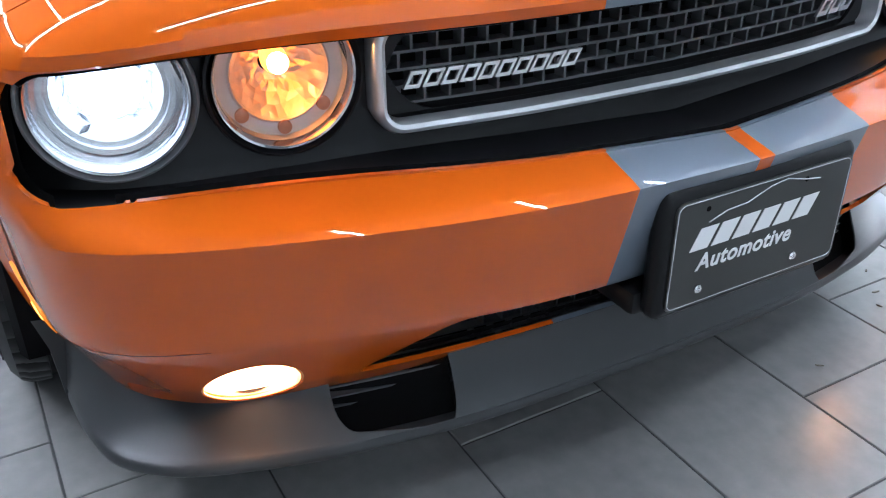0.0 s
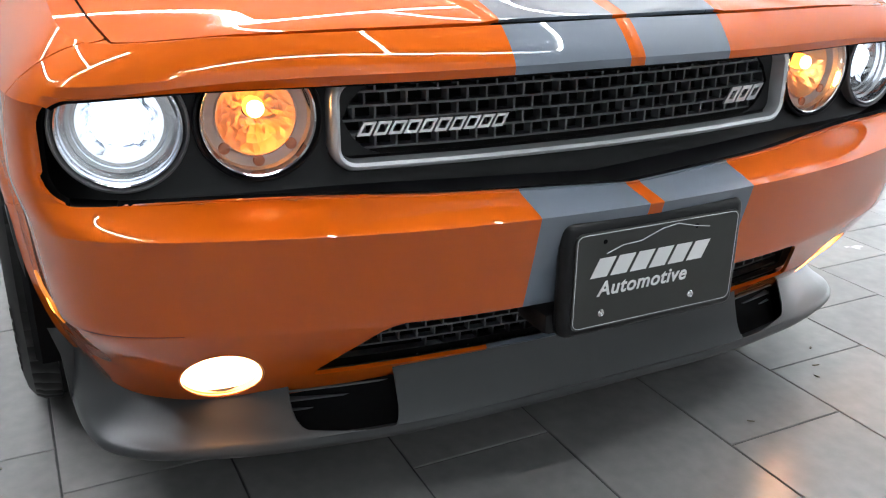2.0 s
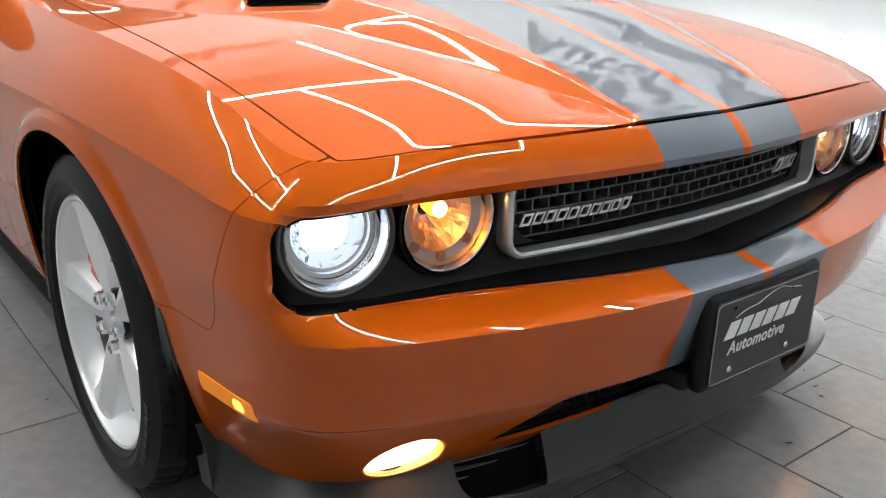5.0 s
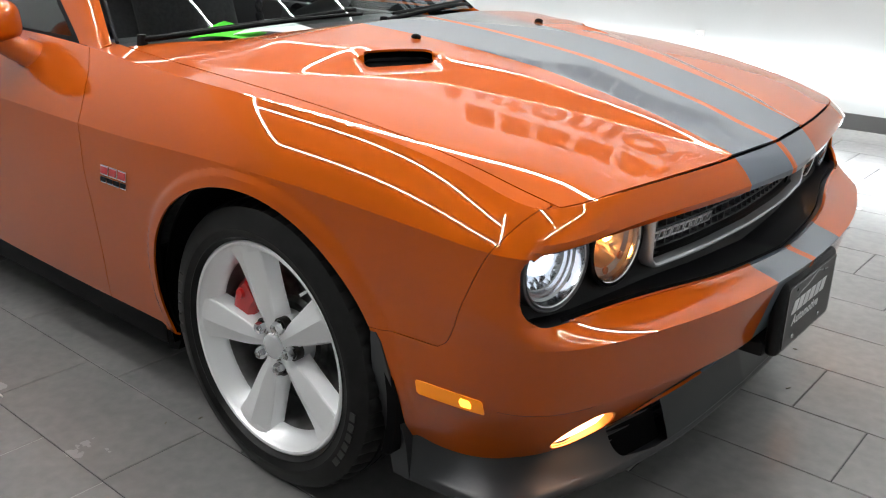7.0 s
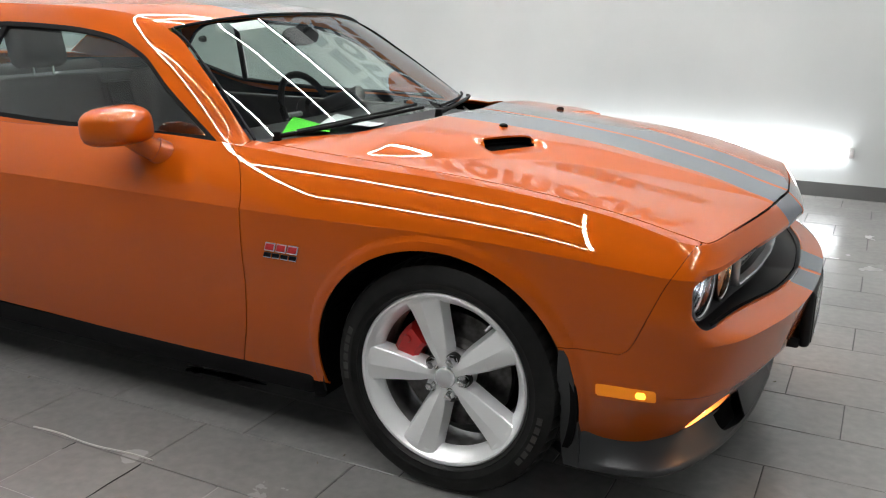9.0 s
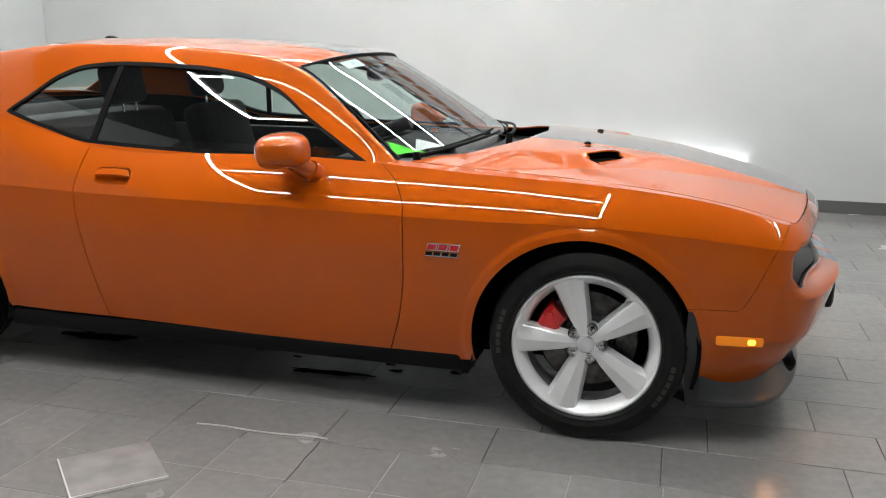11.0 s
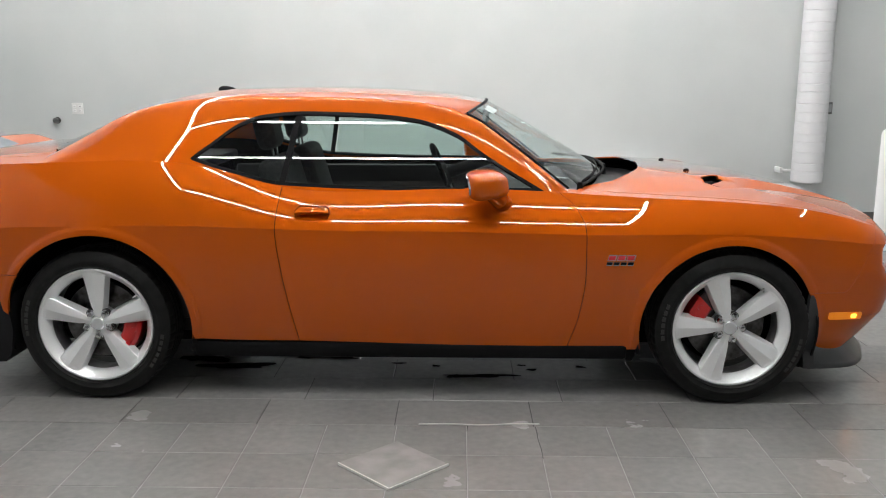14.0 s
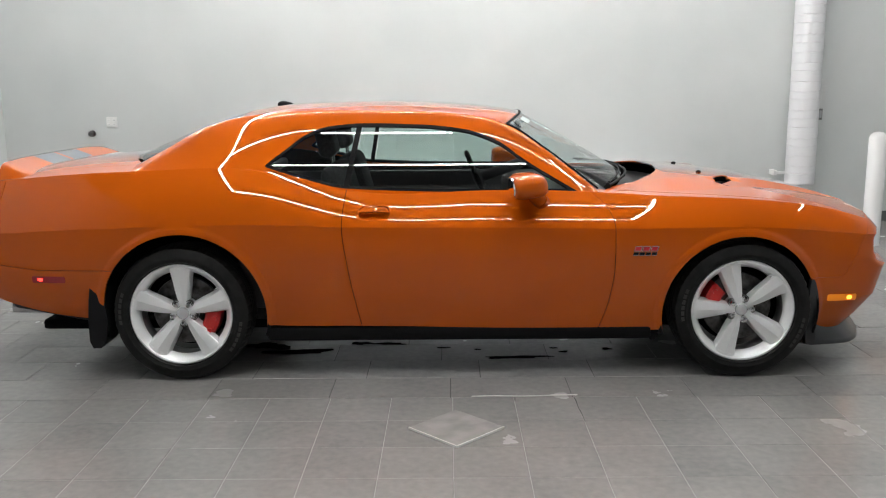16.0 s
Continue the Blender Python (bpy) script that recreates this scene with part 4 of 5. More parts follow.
# grille
def rounded_loop(hw_, hh, r, n=8):
    pts = []
    for cx, cz, a0 in ((hw_ - r, hh - r, 0), (-hw_ + r, hh - r, 90), (-hw_ + r, -hh + r, 180), (hw_ - r, -hh + r, 270)):
        for k in range(n + 1):
            a = radians(a0 + 90 * k / n)
            pts.append((cx + r * math.cos(a), cz + r * math.sin(a)))
    return pts


def dense(pts, step=0.03):
    out = []
    for (a, b), (c, d) in zip(pts, pts[1:] + pts[:1]):
        n = max(1, int(math.hypot(c - a, d - b) / step))
        out += [(a + (c - a) * k / n, b + (d - b) * k / n) for k in range(n)]
    return out


def ring_frame(loop, section, place, mat, name, parent, label=""):
    """A closed frame: the section (out, forward) swept along a loop in the (y, z) plane."""
    b = bmesh.new()
    rings = []
    n = len(loop)
    for i in range(n):
        (y0, z0), (y1, z1), (y2, z2) = loop[i - 1], loop[i], loop[(i + 1) % n]
        t = Vector((y2 - y0, z2 - z0)).normalized()
        o = Vector((t.y, -t.x))
        ring = []
        for out, fwd in section:
            y, z = y1 + o.x * out, z1 + o.y * out
            ring.append(b.verts.new((place(y, z) + fwd, y, z)))
        rings.append(ring)
    m = len(section)
    for i in range(n):
        A, B = rings[i], rings[(i + 1) % n]
        for k in range(m):
            b.faces.new((A[k], A[(k + 1) % m], B[(k + 1) % m], B[k]))
    return part(name, b, mat, parent, label)


MESH = material("dark_grey_mesh", (0.085, 0.088, 0.092), 0.32)
BADGE = material("bright_badge_silver", (0.85, 0.85, 0.86), 0.22, 0.6)
grille = holder("grille", 0, 0, 0)
grille.parent = car
gz = 0.6985


def grille_x(y, z):
    return float(panel_x(abs(y))[0]) + 0.018


loop = dense([(y, z + gz) for y, z in rounded_loop(0.448, 0.066, 0.030)])
ring_frame(loop, [(0.008, -0.02), (0.008, 0.004), (0.005, 0.009), (0.0, 0.011), (-0.005, 0.008), (-0.007, 0.0), (-0.010, -0.045), (-0.004, -0.045)], grille_x, BRUSHED, "grille_frame", grille, "satin silver grille frame")


def mesh_bars(y0, y1, z0, z1, rows, pitch, place, depth, bar, inside):
    b = bmesh.new()
    dz = (z1 - z0) / rows
    ny = int((y1 - y0) / 0.04)
    for r in range(rows + 1):
        z = z0 + dz * r
        ring = []
        for k in range(ny + 1):
            y = y0 + (y1 - y0) * k / ny
            x = place(y, z)
            ring.append([b.verts.new(p) for p in ((x, y, z - bar / 2), (x, y, z + bar / 2), (x - depth, y, z + bar / 2), (x - depth, y, z - bar / 2))])
        for A, B in zip(ring, ring[1:]):
            for k in range(4):
                b.faces.new((A[k], A[(k + 1) % 4], B[(k + 1) % 4], B[k]))
    for r in range(rows):
        z = z0 + dz * (r + 0.5)
        y = y0 + (pitch * 0.5 if r % 2 else pitch)
        while y < y1:
            if inside(y, z):
                x = place(y, z)
                box(x - depth, x - 0.001, y - bar / 2, y + bar / 2, z - dz / 2 + bar / 2, z + dz / 2 - bar / 2, 0, b)
            y += pitch
    return b


part("grille_mesh", mesh_bars(-0.442, 0.442, gz - 0.047, gz + 0.062, 5, 0.0335, lambda y, z: grille_x(y, z) - 0.030, 0.022, 0.0036, lambda y, z: True), MESH, grille, "black brick-pattern grille mesh")
V, F = grid(np.array([[(grille_x(y, 0) - 0.065 + 0.0 * k, y, gz - 0.07 + 0.14 * k) for y in np.linspace(-0.45, 0.45, 40)] for k in (0, 1)]))
sheet("grille_back", (V, F), LINER, grille, "", 0.004)
V, F = grid(np.array([[(grille_x(y, 0) - 0.004 - 0.036 * k, y, gz - 0.062 + 0.016 * k) for y in np.linspace(-0.435, 0.435, 40)] for k in (0, 0.5, 1)]))
sheet("grille_ledge", face_up((V, F)), SATIN, grille, "", 0.004)


def slanted_bars(y0, y1, z, high, count, lean, place, name, parent, mat, gap=0.25, d=0.004, label="", stroke=0.0):
    """Plain slanted bars in place of a name."""
    step = (y1 - y0) / count
    for k in range(count):
        a, c = y0 + step * (k + gap / 2), y0 + step * (k + 1 - gap / 2)
        b = bmesh.new()
        k = stroke / high
        loops = []
        for inner in ((0.0, k) if stroke else (0.0,)):
            dy = inner * high * 0.9
            for dd in (d, 0.0):
                loop = []
                for y, t in ((a + dy, -1 + 2 * inner), (c - dy, -1 + 2 * inner), (c - dy, 1 - 2 * inner), (a + dy, 1 - 2 * inner)):
                    loop.append(b.verts.new((place(y, z) + dd, y + lean * t, z + high / 2 * t)))
                loops.append(loop)
        for i in range(4):
            j = (i + 1) % 4
            b.faces.new((loops[0][i], loops[0][j], loops[1][j], loops[1][i]))
            if stroke:
                b.faces.new((loops[2][j], loops[2][i], loops[3][i], loops[3][j]))
                b.faces.new((loops[0][i], loops[2][i], loops[2][j], loops[0][j]))
                b.faces.new((loops[1][j], loops[3][j], loops[3][i], loops[1][i]))
        if not stroke:
            b.faces.new(loops[0])
            b.faces.new(list(reversed(loops[1])))
        part(name, b, mat, parent, label)


slanted_bars(-0.403, -0.157, 0.682, 0.021, 10, 0.006, lambda y, z: grille_x(y, z) - 0.029, "badge_bar", grille, BADGE, 0.16, 0.005, "", 0.0045)
slanted_bars(0.325, 0.418, 0.680, 0.030, 3, 0.009, lambda y, z: grille_x(y, z) - 0.029, "badge_bar", grille, BADGE, 0.14, 0.005, "", 0.0075)

# lower intake
intake = mesh_bars(-0.535, 0.535, 0.215, 0.428, 12, 0.031, lambda y, z: 2.232 - 0.20 * y * y, 0.016, 0.0028, lambda y, z: abs(y) < 0.33 or z > 0.318)
part("intake_mesh", intake, MESH, car, "black lower intake mesh")
V, F = grid(np.array([[(2.15 - 0.2 * y * y, y, 0.24 + 0.2 * k) for y in np.linspace(-0.6, 0.6, 40)] for k in (0, 1)]))
sheet("intake_back", (V, F), LINER, car, "", 0.004)

# fog lamps and side markers
# barrel wall: the lens's warm glow is put into its colour
FOGWALL = material("glow_tinted_barrel", (0.90, 0.42, 0.13), 0.3, 0.4)
for s in (-1, 1):
    f = holder("fog_light", 0, 0, 0)
    f.parent = car
    side = flip if s > 0 else (lambda q: q)
    well = clip(BAND, lambda V: 0.012 - fog_field(V))
    lens = clip(BAND, lambda V: 0.001 - fog_field(V))
    depth = np.clip(-fog_field(lens[0]) / 0.05, 0, 1)
    bulged = lens[0] - np.stack([0.022 - 0.008 * depth, 0 * depth, 0 * depth], 1)
    sheet("fog_barrel", side((well[0] - [0.040, 0, 0], well[1])), BRUSHED, f, "", 0.004)
    sheet("fog_lens", side((bulged, lens[1])), FOGLIGHT, f, "lit warm fog lens", 0.004)
    rim = clip(clip(BAND, lambda V: 0.0005 - fog_field(V)), lambda V: fog_field(V) + 0.0028)
    n = len(rim[0])
    edge = {(q[i], q[(i + 1) % len(q)]) for q in rim[1] for i in range(len(q))}
    wall = list(rim[1]) + [tuple(i + n for i in reversed(q)) for q in rim[1]] + [(j, i, i + n, j + n) for i, j in edge if (j, i) not in edge]
    sheet("fog_ring", side((np.vstack([rim[0] - [0.002, 0, 0], rim[0] - [0.032, 0, 0]]), wall)), FOGWALL, f, "lamp barrel with warm glow put into its colour")


def side_lens(x0, x1, z0, z1, name, mat, lit, lit_x, field):
    for s in (False, True):
        base = clip(field, lambda V: -rounded_box(V[:, 0] - (x0 + x1) / 2, V[:, 2] - (z0 + z1) / 2, (x1 - x0) / 2, (z1 - z0) / 2, 0.004))
        V = base[0] + normals(base) * 0.002
        ob = sheet(name, flip((V, base[1])) if s else (V, base[1]), mat, car, "", 0.008)
        spot = clip(base, lambda V: -rounded_box(V[:, 0] - lit_x, V[:, 2] - (z0 + z1) / 2, 0.014, (z1 - z0) / 2 - 0.008, 0.006))
        V = spot[0] + normals(spot) * 0.0032
        sheet("marker_bulb", flip((V, spot[1])) if s else (V, spot[1]), lit, ob, "lit marker spot", 0.002)


side_lens(1.925, 2.085, 0.401, 0.437, "side_marker", AMBER_LENS, MARK, 2.045, skin)
side_lens(-2.245, -2.065, 0.537, 0.572, "rear_marker", RED_LENS, RED_GLOW, -2.20, skin)

# fine joint in the bumper cover from the side marker to the intake
JOINT_LINE = material("dark_joint", (0.10, 0.018, 0.001), 0.6)
for s in (False, True):
    line = clip(clip(BAND, lambda V: 0.0008 - np.abs(V[:, 2] - 0.420 - 0.008 * np.clip(1 - (hw(V) - 0.44) / 0.3, 0, 1))), lambda V: np.minimum(np.minimum(V[:, 0] - 2.09, hw(V) - 0.43), 0.95 - hw(V)))
    V = line[0] + normals(line) * 0.0006
    sheet("bumper_joint", flip((V, line[1])) if s else (V, line[1]), JOINT_LINE, front_bumper, "fine dark joint", 0.0004)

# splitter
SU = [0, 1, 2, 3, 4, 5, 6, 7]
edge_c = knots(SU, [(2.292, 0, 0.190), (2.280, 0.28, 0.184), (2.246, 0.50, 0.178), (2.200, 0.65, 0.171), (2.140, 0.770, 0.166), (2.062, 0.832, 0.162), (1.96, 0.852, 0.160), (1.868, 0.858, 0.158)])
root_c = knots(SU, [(2.262, 0, 0.293), (2.243, 0.30, 0.291), (2.196, 0.50, 0.281), (2.128, 0.635, 0.267), (2.055, 0.715, 0.260), (1.99, 0.765, 0.264), (1.92, 0.805, 0.280), (1.865, 0.842, 0.33)])


def splitter_half():
    u = np.linspace(0, 7, 260)
    E, R = edge_c(u), root_c(u)
    rows = [R + [0, 0, 0.012]]
    for t in np.linspace(0, 0.92, 16):
        P = R + (E - R) * t
        P[:, 2] = R[:, 2] + (E[:, 2] + 0.014 - R[:, 2]) * (1 - (1 - t)**1.45)
        rows.append(P)
    rows += [E * [0.9985, 0.997, 1] + [0, 0, 0.013], E + [0, 0, 0.007], E + [0, 0, 0.001], E * [0.9985, 0.997, 1] - [0, 0, 0.004], E * [0.97, 0.93, 1] - [0, 0, 0.006], E * [0.93, 0.86, 1] - [0, 0, 0.004]]
    P = np.array(rows).transpose(1, 0, 2) * [1, -1, 1]
    V, F = grid(P)
    return (V, F) if normals((V, F))[:200, 2].sum() > 0 else (V, [tuple(reversed(f)) for f in F])


def duct_field(V):
    w, x, z = hw(V), V[:, 0], V[:, 2]
    d = (root_depth(w) - x)
    return rounded_box(w - 0.455, d + 0.013, 0.084, 0.026, 0.022)


root_line = root_c(np.linspace(0, 5, 80))
root_depth = line1(root_line[:, 1] + np.arange(80) * 1e-7, root_line[:, 0])
SP = splitter_half()
n_top = 17
SPV, SPF = SP
rows_n = len(SPV) // 260
top_faces = [f for f in SPF if max(i % rows_n for i in f) < n_top]
low_faces = [f for f in SPF if max(i % rows_n for i in f) >= n_top]
SPtop = compact(SPV, top_faces)
SPc = weld(join(clip(SPtop, duct_field), compact(SPV, low_faces)))
splitter = sheet("front_splitter", weld(join(SPc, flip(SPc))), SPLIT, car, "dark grained plastic front splitter with two air ducts", 0.003, 40)
ductpart = clip(SPtop, lambda V: -duct_field(V) + 0.012)
D = ductpart[0] - [0.03, 0, 0.028]
for s in (False, True):
    sheet("air_duct", flip((D, ductpart[1])) if s else (D, ductpart[1]), LINER, splitter, "black duct floor", 0.003)
# side spat between splitter and wheel opening
for s in (-1, 1):
    b = bmesh.new()
    rows = []
    for z, x0, x1, w in ((0.158, 1.838, 1.885, 0.856), (0.25, 1.826, 1.880, 0.862), (0.34, 1.828, 1.876, 0.886), (0.44, 1.822, 1.868, 0.903), (0.505, 1.824, 1.850, 0.908), (0.525, 1.826, 1.838, 0.909)):
        rows.append([b.verts.new(p) for p in ((x0, (w + 0.004) * s, z), (x1, (w + 0.002) * s, z), (x1, (w - 0.03) * s, z), (x0, (w - 0.03) * s, z))])
    for A, B in zip(rows, rows[1:]):
        for k in range(4):
            b.faces.new((A[k], A[(k + 1) % 4], B[(k + 1) % 4], B[k]))
    part("wheel_spat", b, SPLIT, splitter)

# plate
plate = holder("plate_holder", 2.391, -0.008, 0.470)
plate.parent = car
PLATE = material("black_plate", (0.020, 0.021, 0.019), 0.38)
LETTER = material("white_letters", (0.72, 0.72, 0.72), 0.5)
b = box(-0.016, 0.0215, -0.157, 0.194, -0.100, 0.094, 0.018, None, 4)
part("bracket", b, SATIN, plate, "black plate bracket")
b = bmesh.new()
loop_ft = [b.verts.new((0.0245, y + 0.018, z - 0.003)) for y, z in rounded_loop(0.160, 0.080, 0.012, 4)]
loop_bk = [b.verts.new((0.020, v.co.y, v.co.z)) for v in loop_ft]
b.faces.new(loop_ft)
b.faces.new(list(reversed(loop_bk)))
for i in range(len(loop_ft)):
    b.faces.new((loop_ft[i - 1], loop_ft[i], loop_bk[i], loop_bk[i - 1]))
part("dealer_plate", b, PLATE, plate, "black dealer plate")
rim_pts = [(0.0245, y + 0.018, z - 0.003) for y, z in rounded_loop(0.157, 0.077, 0.011, 4)]
part("plate_edge", tube(rim_pts, 0.0007, 6, None, True), BRUSHED, plate, "fine pale edge line")
b = box(-0.10, -0.008, -0.168, 0.13, -0.10, -0.062, 0.010)
part("bracket_foot", b, SATIN, plate)
for y in (-0.089, 0.089):
    part("plate_bolt", lathe([(0.0, 0.0275), (0.002, 0.0272), (0.0024, 0.029), (0.0045, 0.0295), (0.0062, 0.0275), (0.0062, 0.0243)], 12, "x", None, (0, y, -0.058)), CHROME, plate, "bright bolt")
    part("plate_slot", lathe([(0.0, 0.0250), (0.0038, 0.0250), (0.0038, 0.0242)], 10, "x", None, (0, y, 0.060)), LINER, plate)
slanted_bars(-0.108, 0.116, 0.018, 0.031, 6, 0.008, lambda y, z: 0.0243, "name_bar", plate, LETTER, 0.18, 0.001)


def ridge_line(pts, r, name, parent, mat):
    part(name, tube(pts, r, 6), mat, parent)


ridge_line([(0.0252, -0.085, 0.040), (0.0252, -0.055, 0.050), (0.0252, -0.02, 0.052), (0.0252, 0.02, 0.066), (0.0252, 0.05, 0.070), (0.0252, 0.085, 0.061), (0.0252, 0.115, 0.056)], 0.0009, "outline_stroke", plate, BRUSHED)


def words(text, size, mat, parent, m, name="lettering", depth=0.0006, shear=0.0, spacing=1.0, bold=0.0):
    cu = bpy.data.curves.new(name, "FONT")
    cu.body, cu.size, cu.extrude, cu.shear, cu.align_x, cu.align_y = text, size, depth, shear, "CENTER", "CENTER"
    cu.space_character, cu.offset = spacing, bold
    tmp = bpy.data.objects.new(name, cu)
    me = bpy.data.meshes.new_from_object(tmp)
    bpy.data.objects.remove(tmp)
    me.materials.clear()
    me.materials.append(mat)
    ob = new(name, me)
    ob.parent = parent
    ob.matrix_basis = m
    return ob


FACE_X = Matrix(((0, 0, 1, 0), (1, 0, 0, 0), (0, 1, 0, 0), (0, 0, 0, 1)))     # letters read from the front
words("Automotive", 0.034, LETTER, plate, Matrix.Translation((0.0247, -0.010, -0.019)) @ FACE_X, shear=0.2, spacing=1.06, bold=0.0006)

# ---- outside fittings ----
# door mirrors
for s, d in ((-1, door), (1, door_left)):
    m = holder("mirror", 0.325, 1.0 * s, 1.025)
    b = bmesh.new()
    bmesh.ops.create_icosphere(b, subdivisions=4, radius=1.0)
    for v in b.verts:
        x, y, z = v.co
        back = 0.112 if x > 0 else 0.070
        flat = abs(x)**0.6 if x < 0 else abs(x)**0.85
        v.co = (back * flat * (1 if x > 0 else -1), 0.116 * (abs(y)**0.66) * (1 if y > 0 else -1), (0.066 if z > 0 else 0.064) * (abs(z)**0.60) * (1 if z > 0 else -1) * (1 - 0.10 * y * s) - 0.010 * max(0.0, x)**2)
    shell = part("mirror", b, PAINT, d, "orange door mirror shell", 60)
    shell.matrix_basis = Matrix.Translation((0.320, 0.985 * s, 1.032)) @ Matrix.Rotation(radians(-8 * s), 4, "Z") @ Matrix.Rotation(radians(-6), 4, "Y")
    g = part("mirror_glass", lathe([(0.0, -0.0715), (0.052, -0.071), (0.056, -0.064)], 32, "x"), CHROME, shell, "mirror glass")
    g.scale = (1, 1.35, 0.95)
    arm = tube([(0.345, 0.962 * s, 1.005), (0.375, 0.935 * s, 0.978), (0.398, 0.905 * s, 0.955), (0.412, 0.872 * s, 0.938)], lambda t: 0.034 + 0.004 * t, 16)
    part("mirror_arm", arm, PAINT, d)
    foot = tube([(0.402, 0.895 * s, 0.952), (0.425, 0.855 * s, 0.927)], 0.043, 18)
    part("mirror_foot", foot, PAINT, d)
    bpy.data.objects.remove(m)
    # door handle: a dished cup and a bar across it
    def cup_box(V, grow=0.0):
        return rounded_box(V[:, 0] + 0.447, V[:, 2] - 0.893, 0.082 + grow, 0.031 + grow, 0.028)
    cup = clip(skin, lambda V: -cup_box(V, 0.003))
    dish = cup[0].copy()
    dish[:, 1] += np.clip(-cup_box(dish) / 0.020, 0, 1)**0.7 * 0.052 - 0.0015
    sheet("handle_cup", flip((dish, cup[1])) if s > 0 else (dish, cup[1]), PAINT, d, "", 0.003)
    flap = clip(clip(skin, lambda V: -cup_box(V, -0.003)), lambda V: V[:, 2] - 0.897 - 0.004 * np.cos((V[:, 0] + 0.447) * 19))
    lifted = flap[0].copy()
    edge = np.clip(np.minimum(-cup_box(lifted, -0.003), lifted[:, 2] - 0.895) / 0.012, 0, 1)
    lifted[:, 1] -= 0.004 + 0.010 * np.sqrt(1 - (1 - edge)**2)
    sheet("door_handle", flip((lifted, flap[1])) if s > 0 else (lifted, flap[1]), PAINT, d, "", 0.014)

# hood washer nozzles, scoop floors
for s in (-1, 1):
    b = bmesh.new()
    bmesh.ops.create_icosphere(b, subdivisions=2, radius=1.0)
    for v in b.verts:
        v.co = (0.016 * v.co.x, 0.010 * v.co.y, 0.009 * v.co.z)
    o = part("washer_nozzle", b, TRIM, hood)
    o.location = (1.385, 0.288 * s, float(HOOD_MID(1.385)[0]) + 0.026)
    scp = clip(HOODTOP, lambda V: -scoop_field(V) + 0.02)
    low = scp[0].copy()
    low[:, 2] -= 0.035
    sheet("scoop_floor", flip((low, scp[1])) if s > 0 else (low, scp[1]), LINER, hood, "black scoop recess")

# cowl and wipers
w = np.linspace(-0.74, 0.74, 60)
rows = []
for k, dz in ((0, -0.030), (0.25, -0.045), (0.6, -0.045), (1.0, -0.020)):
    xs = hood_back(np.abs(w)) + 0.03
    xw = 0.955 - 0.235 * (np.abs(w) / 0.79)**2.2
    zz = 1.01 - 0.03 * (np.abs(w) / 0.75)**2
    rows.append(np.stack([xs + (xw - xs) * k, w, zz + dz], 1))
sheet("cowl", face_up(grid(np.array(rows))), SATIN, car, "black plastic cowl below the windshield", 0.006)


def wind_point(s, k, lift=0.0):
    """A point of the windshield: s across (-1 to 1), k from its foot to its top."""
    a = abs(s)
    mx, mz = 0.965 - 0.61 * k, 1.030 + 0.353 * k + 0.03 * k * (1 - k)
    ex = 0.715 - 0.475 * k
    ez, ew = rail_z(ex)[0], rail_w(ex)[0]
    return (mx + (ex - mx) * a**2.2 + 0.5 * lift, ew * s, mz + (ez - mz) * a**2.6 + 0.87 * lift)


for s0, s1 in ((-0.93, -0.10), (-0.02, 0.80)):
    arm = [wind_point(s0 + (s1 - s0) * t, -0.055 + 0.06 * t, 0.016 + 0.012 * math.sin(math.pi * t)) for t in np.linspace(0, 1, 12)]
    wp = part("wiper", tube(arm, lambda t: 0.0085 - 0.003 * t, 8), TRIM, car, "black wiper")
    blade = [wind_point(s0 + (s1 - s0) * (0.12 + 0.88 * t), 0.0 + 0.05 * t, 0.009) for t in np.linspace(0, 1, 12)]
    part("wiper_blade", tube(blade, 0.0055, 6), TRIM, wp)
    p0 = wind_point(s0 if s0 > -0.5 else s0, -0.06, 0.0)
    part("wiper_pivot", lathe([(0.0, 0.03), (0.012, 0.028), (0.016, 0.0), (0.016, -0.03)], 14, "z", None, p0), TRIM, wp)

# black edge round the windshield
for s in (-1, 1):
    edge = [wind_point(s * 0.985, k, 0.002) for k in np.linspace(0.0, 0.98, 20)]
    part("windshield_trim", tube(edge, 0.005, 8), TRIM, windshield)
edge = [wind_point(s, 0.985, 0.001) for s in np.linspace(-0.97, 0.97, 30)]
part("windshield_trim", tube(edge, 0.006, 6), TRIM, windshield)

# roof antenna
b = bmesh.new()
bmesh.ops.create_icosphere(b, subdivisions=3, radius=1.0)
for v in b.verts:
    v.co = (0.055 * v.co.x, 0.020 * v.co.y * (1 - 0.3 * v.co.x), max(-0.004, 0.022 * v.co.z * (1 - 0.45 * v.co.x)))
o = part("antenna", b, TRIM, roof, "small black roof antenna", 60)
o.location = (-1.04, 0.0, 1.425)

# rear spoiler
rows = []
for w_ in np.concatenate([[-0.762], np.linspace(-0.758, 0.758, 60), [0.762]]):
    a = (abs(w_) / 0.76)
    z0 = 1.072 - 0.012 * a**3
    lift = 1.55 * (1 - (abs(w_) / 0.762)**24)
    back = -2.50 + 0.06 * a**3
    pr = [(back + 0.245, z0 - 0.012), (back + 0.24, z0 + 0.007), (back + 0.15, z0 + 0.018 * lift + 0.004), (back + 0.08, z0 + 0.036 * lift + 0.004), (back + 0.03, z0 + 0.048 * lift + 0.004), (back, z0 + 0.052 * lift),
          (back - 0.006, z0 + 0.044 * lift), (back + 0.004, z0 + 0.0), (back + 0.02, z0 - 0.03)]
    rows.append([(x, w_, z) for x, z in pr])
V, F = face_up(grid(np.array(rows)))
sheet("rear_spoiler", (V, F), STRIPED, car, "orange rear spoiler with grey stripes", 0.006)

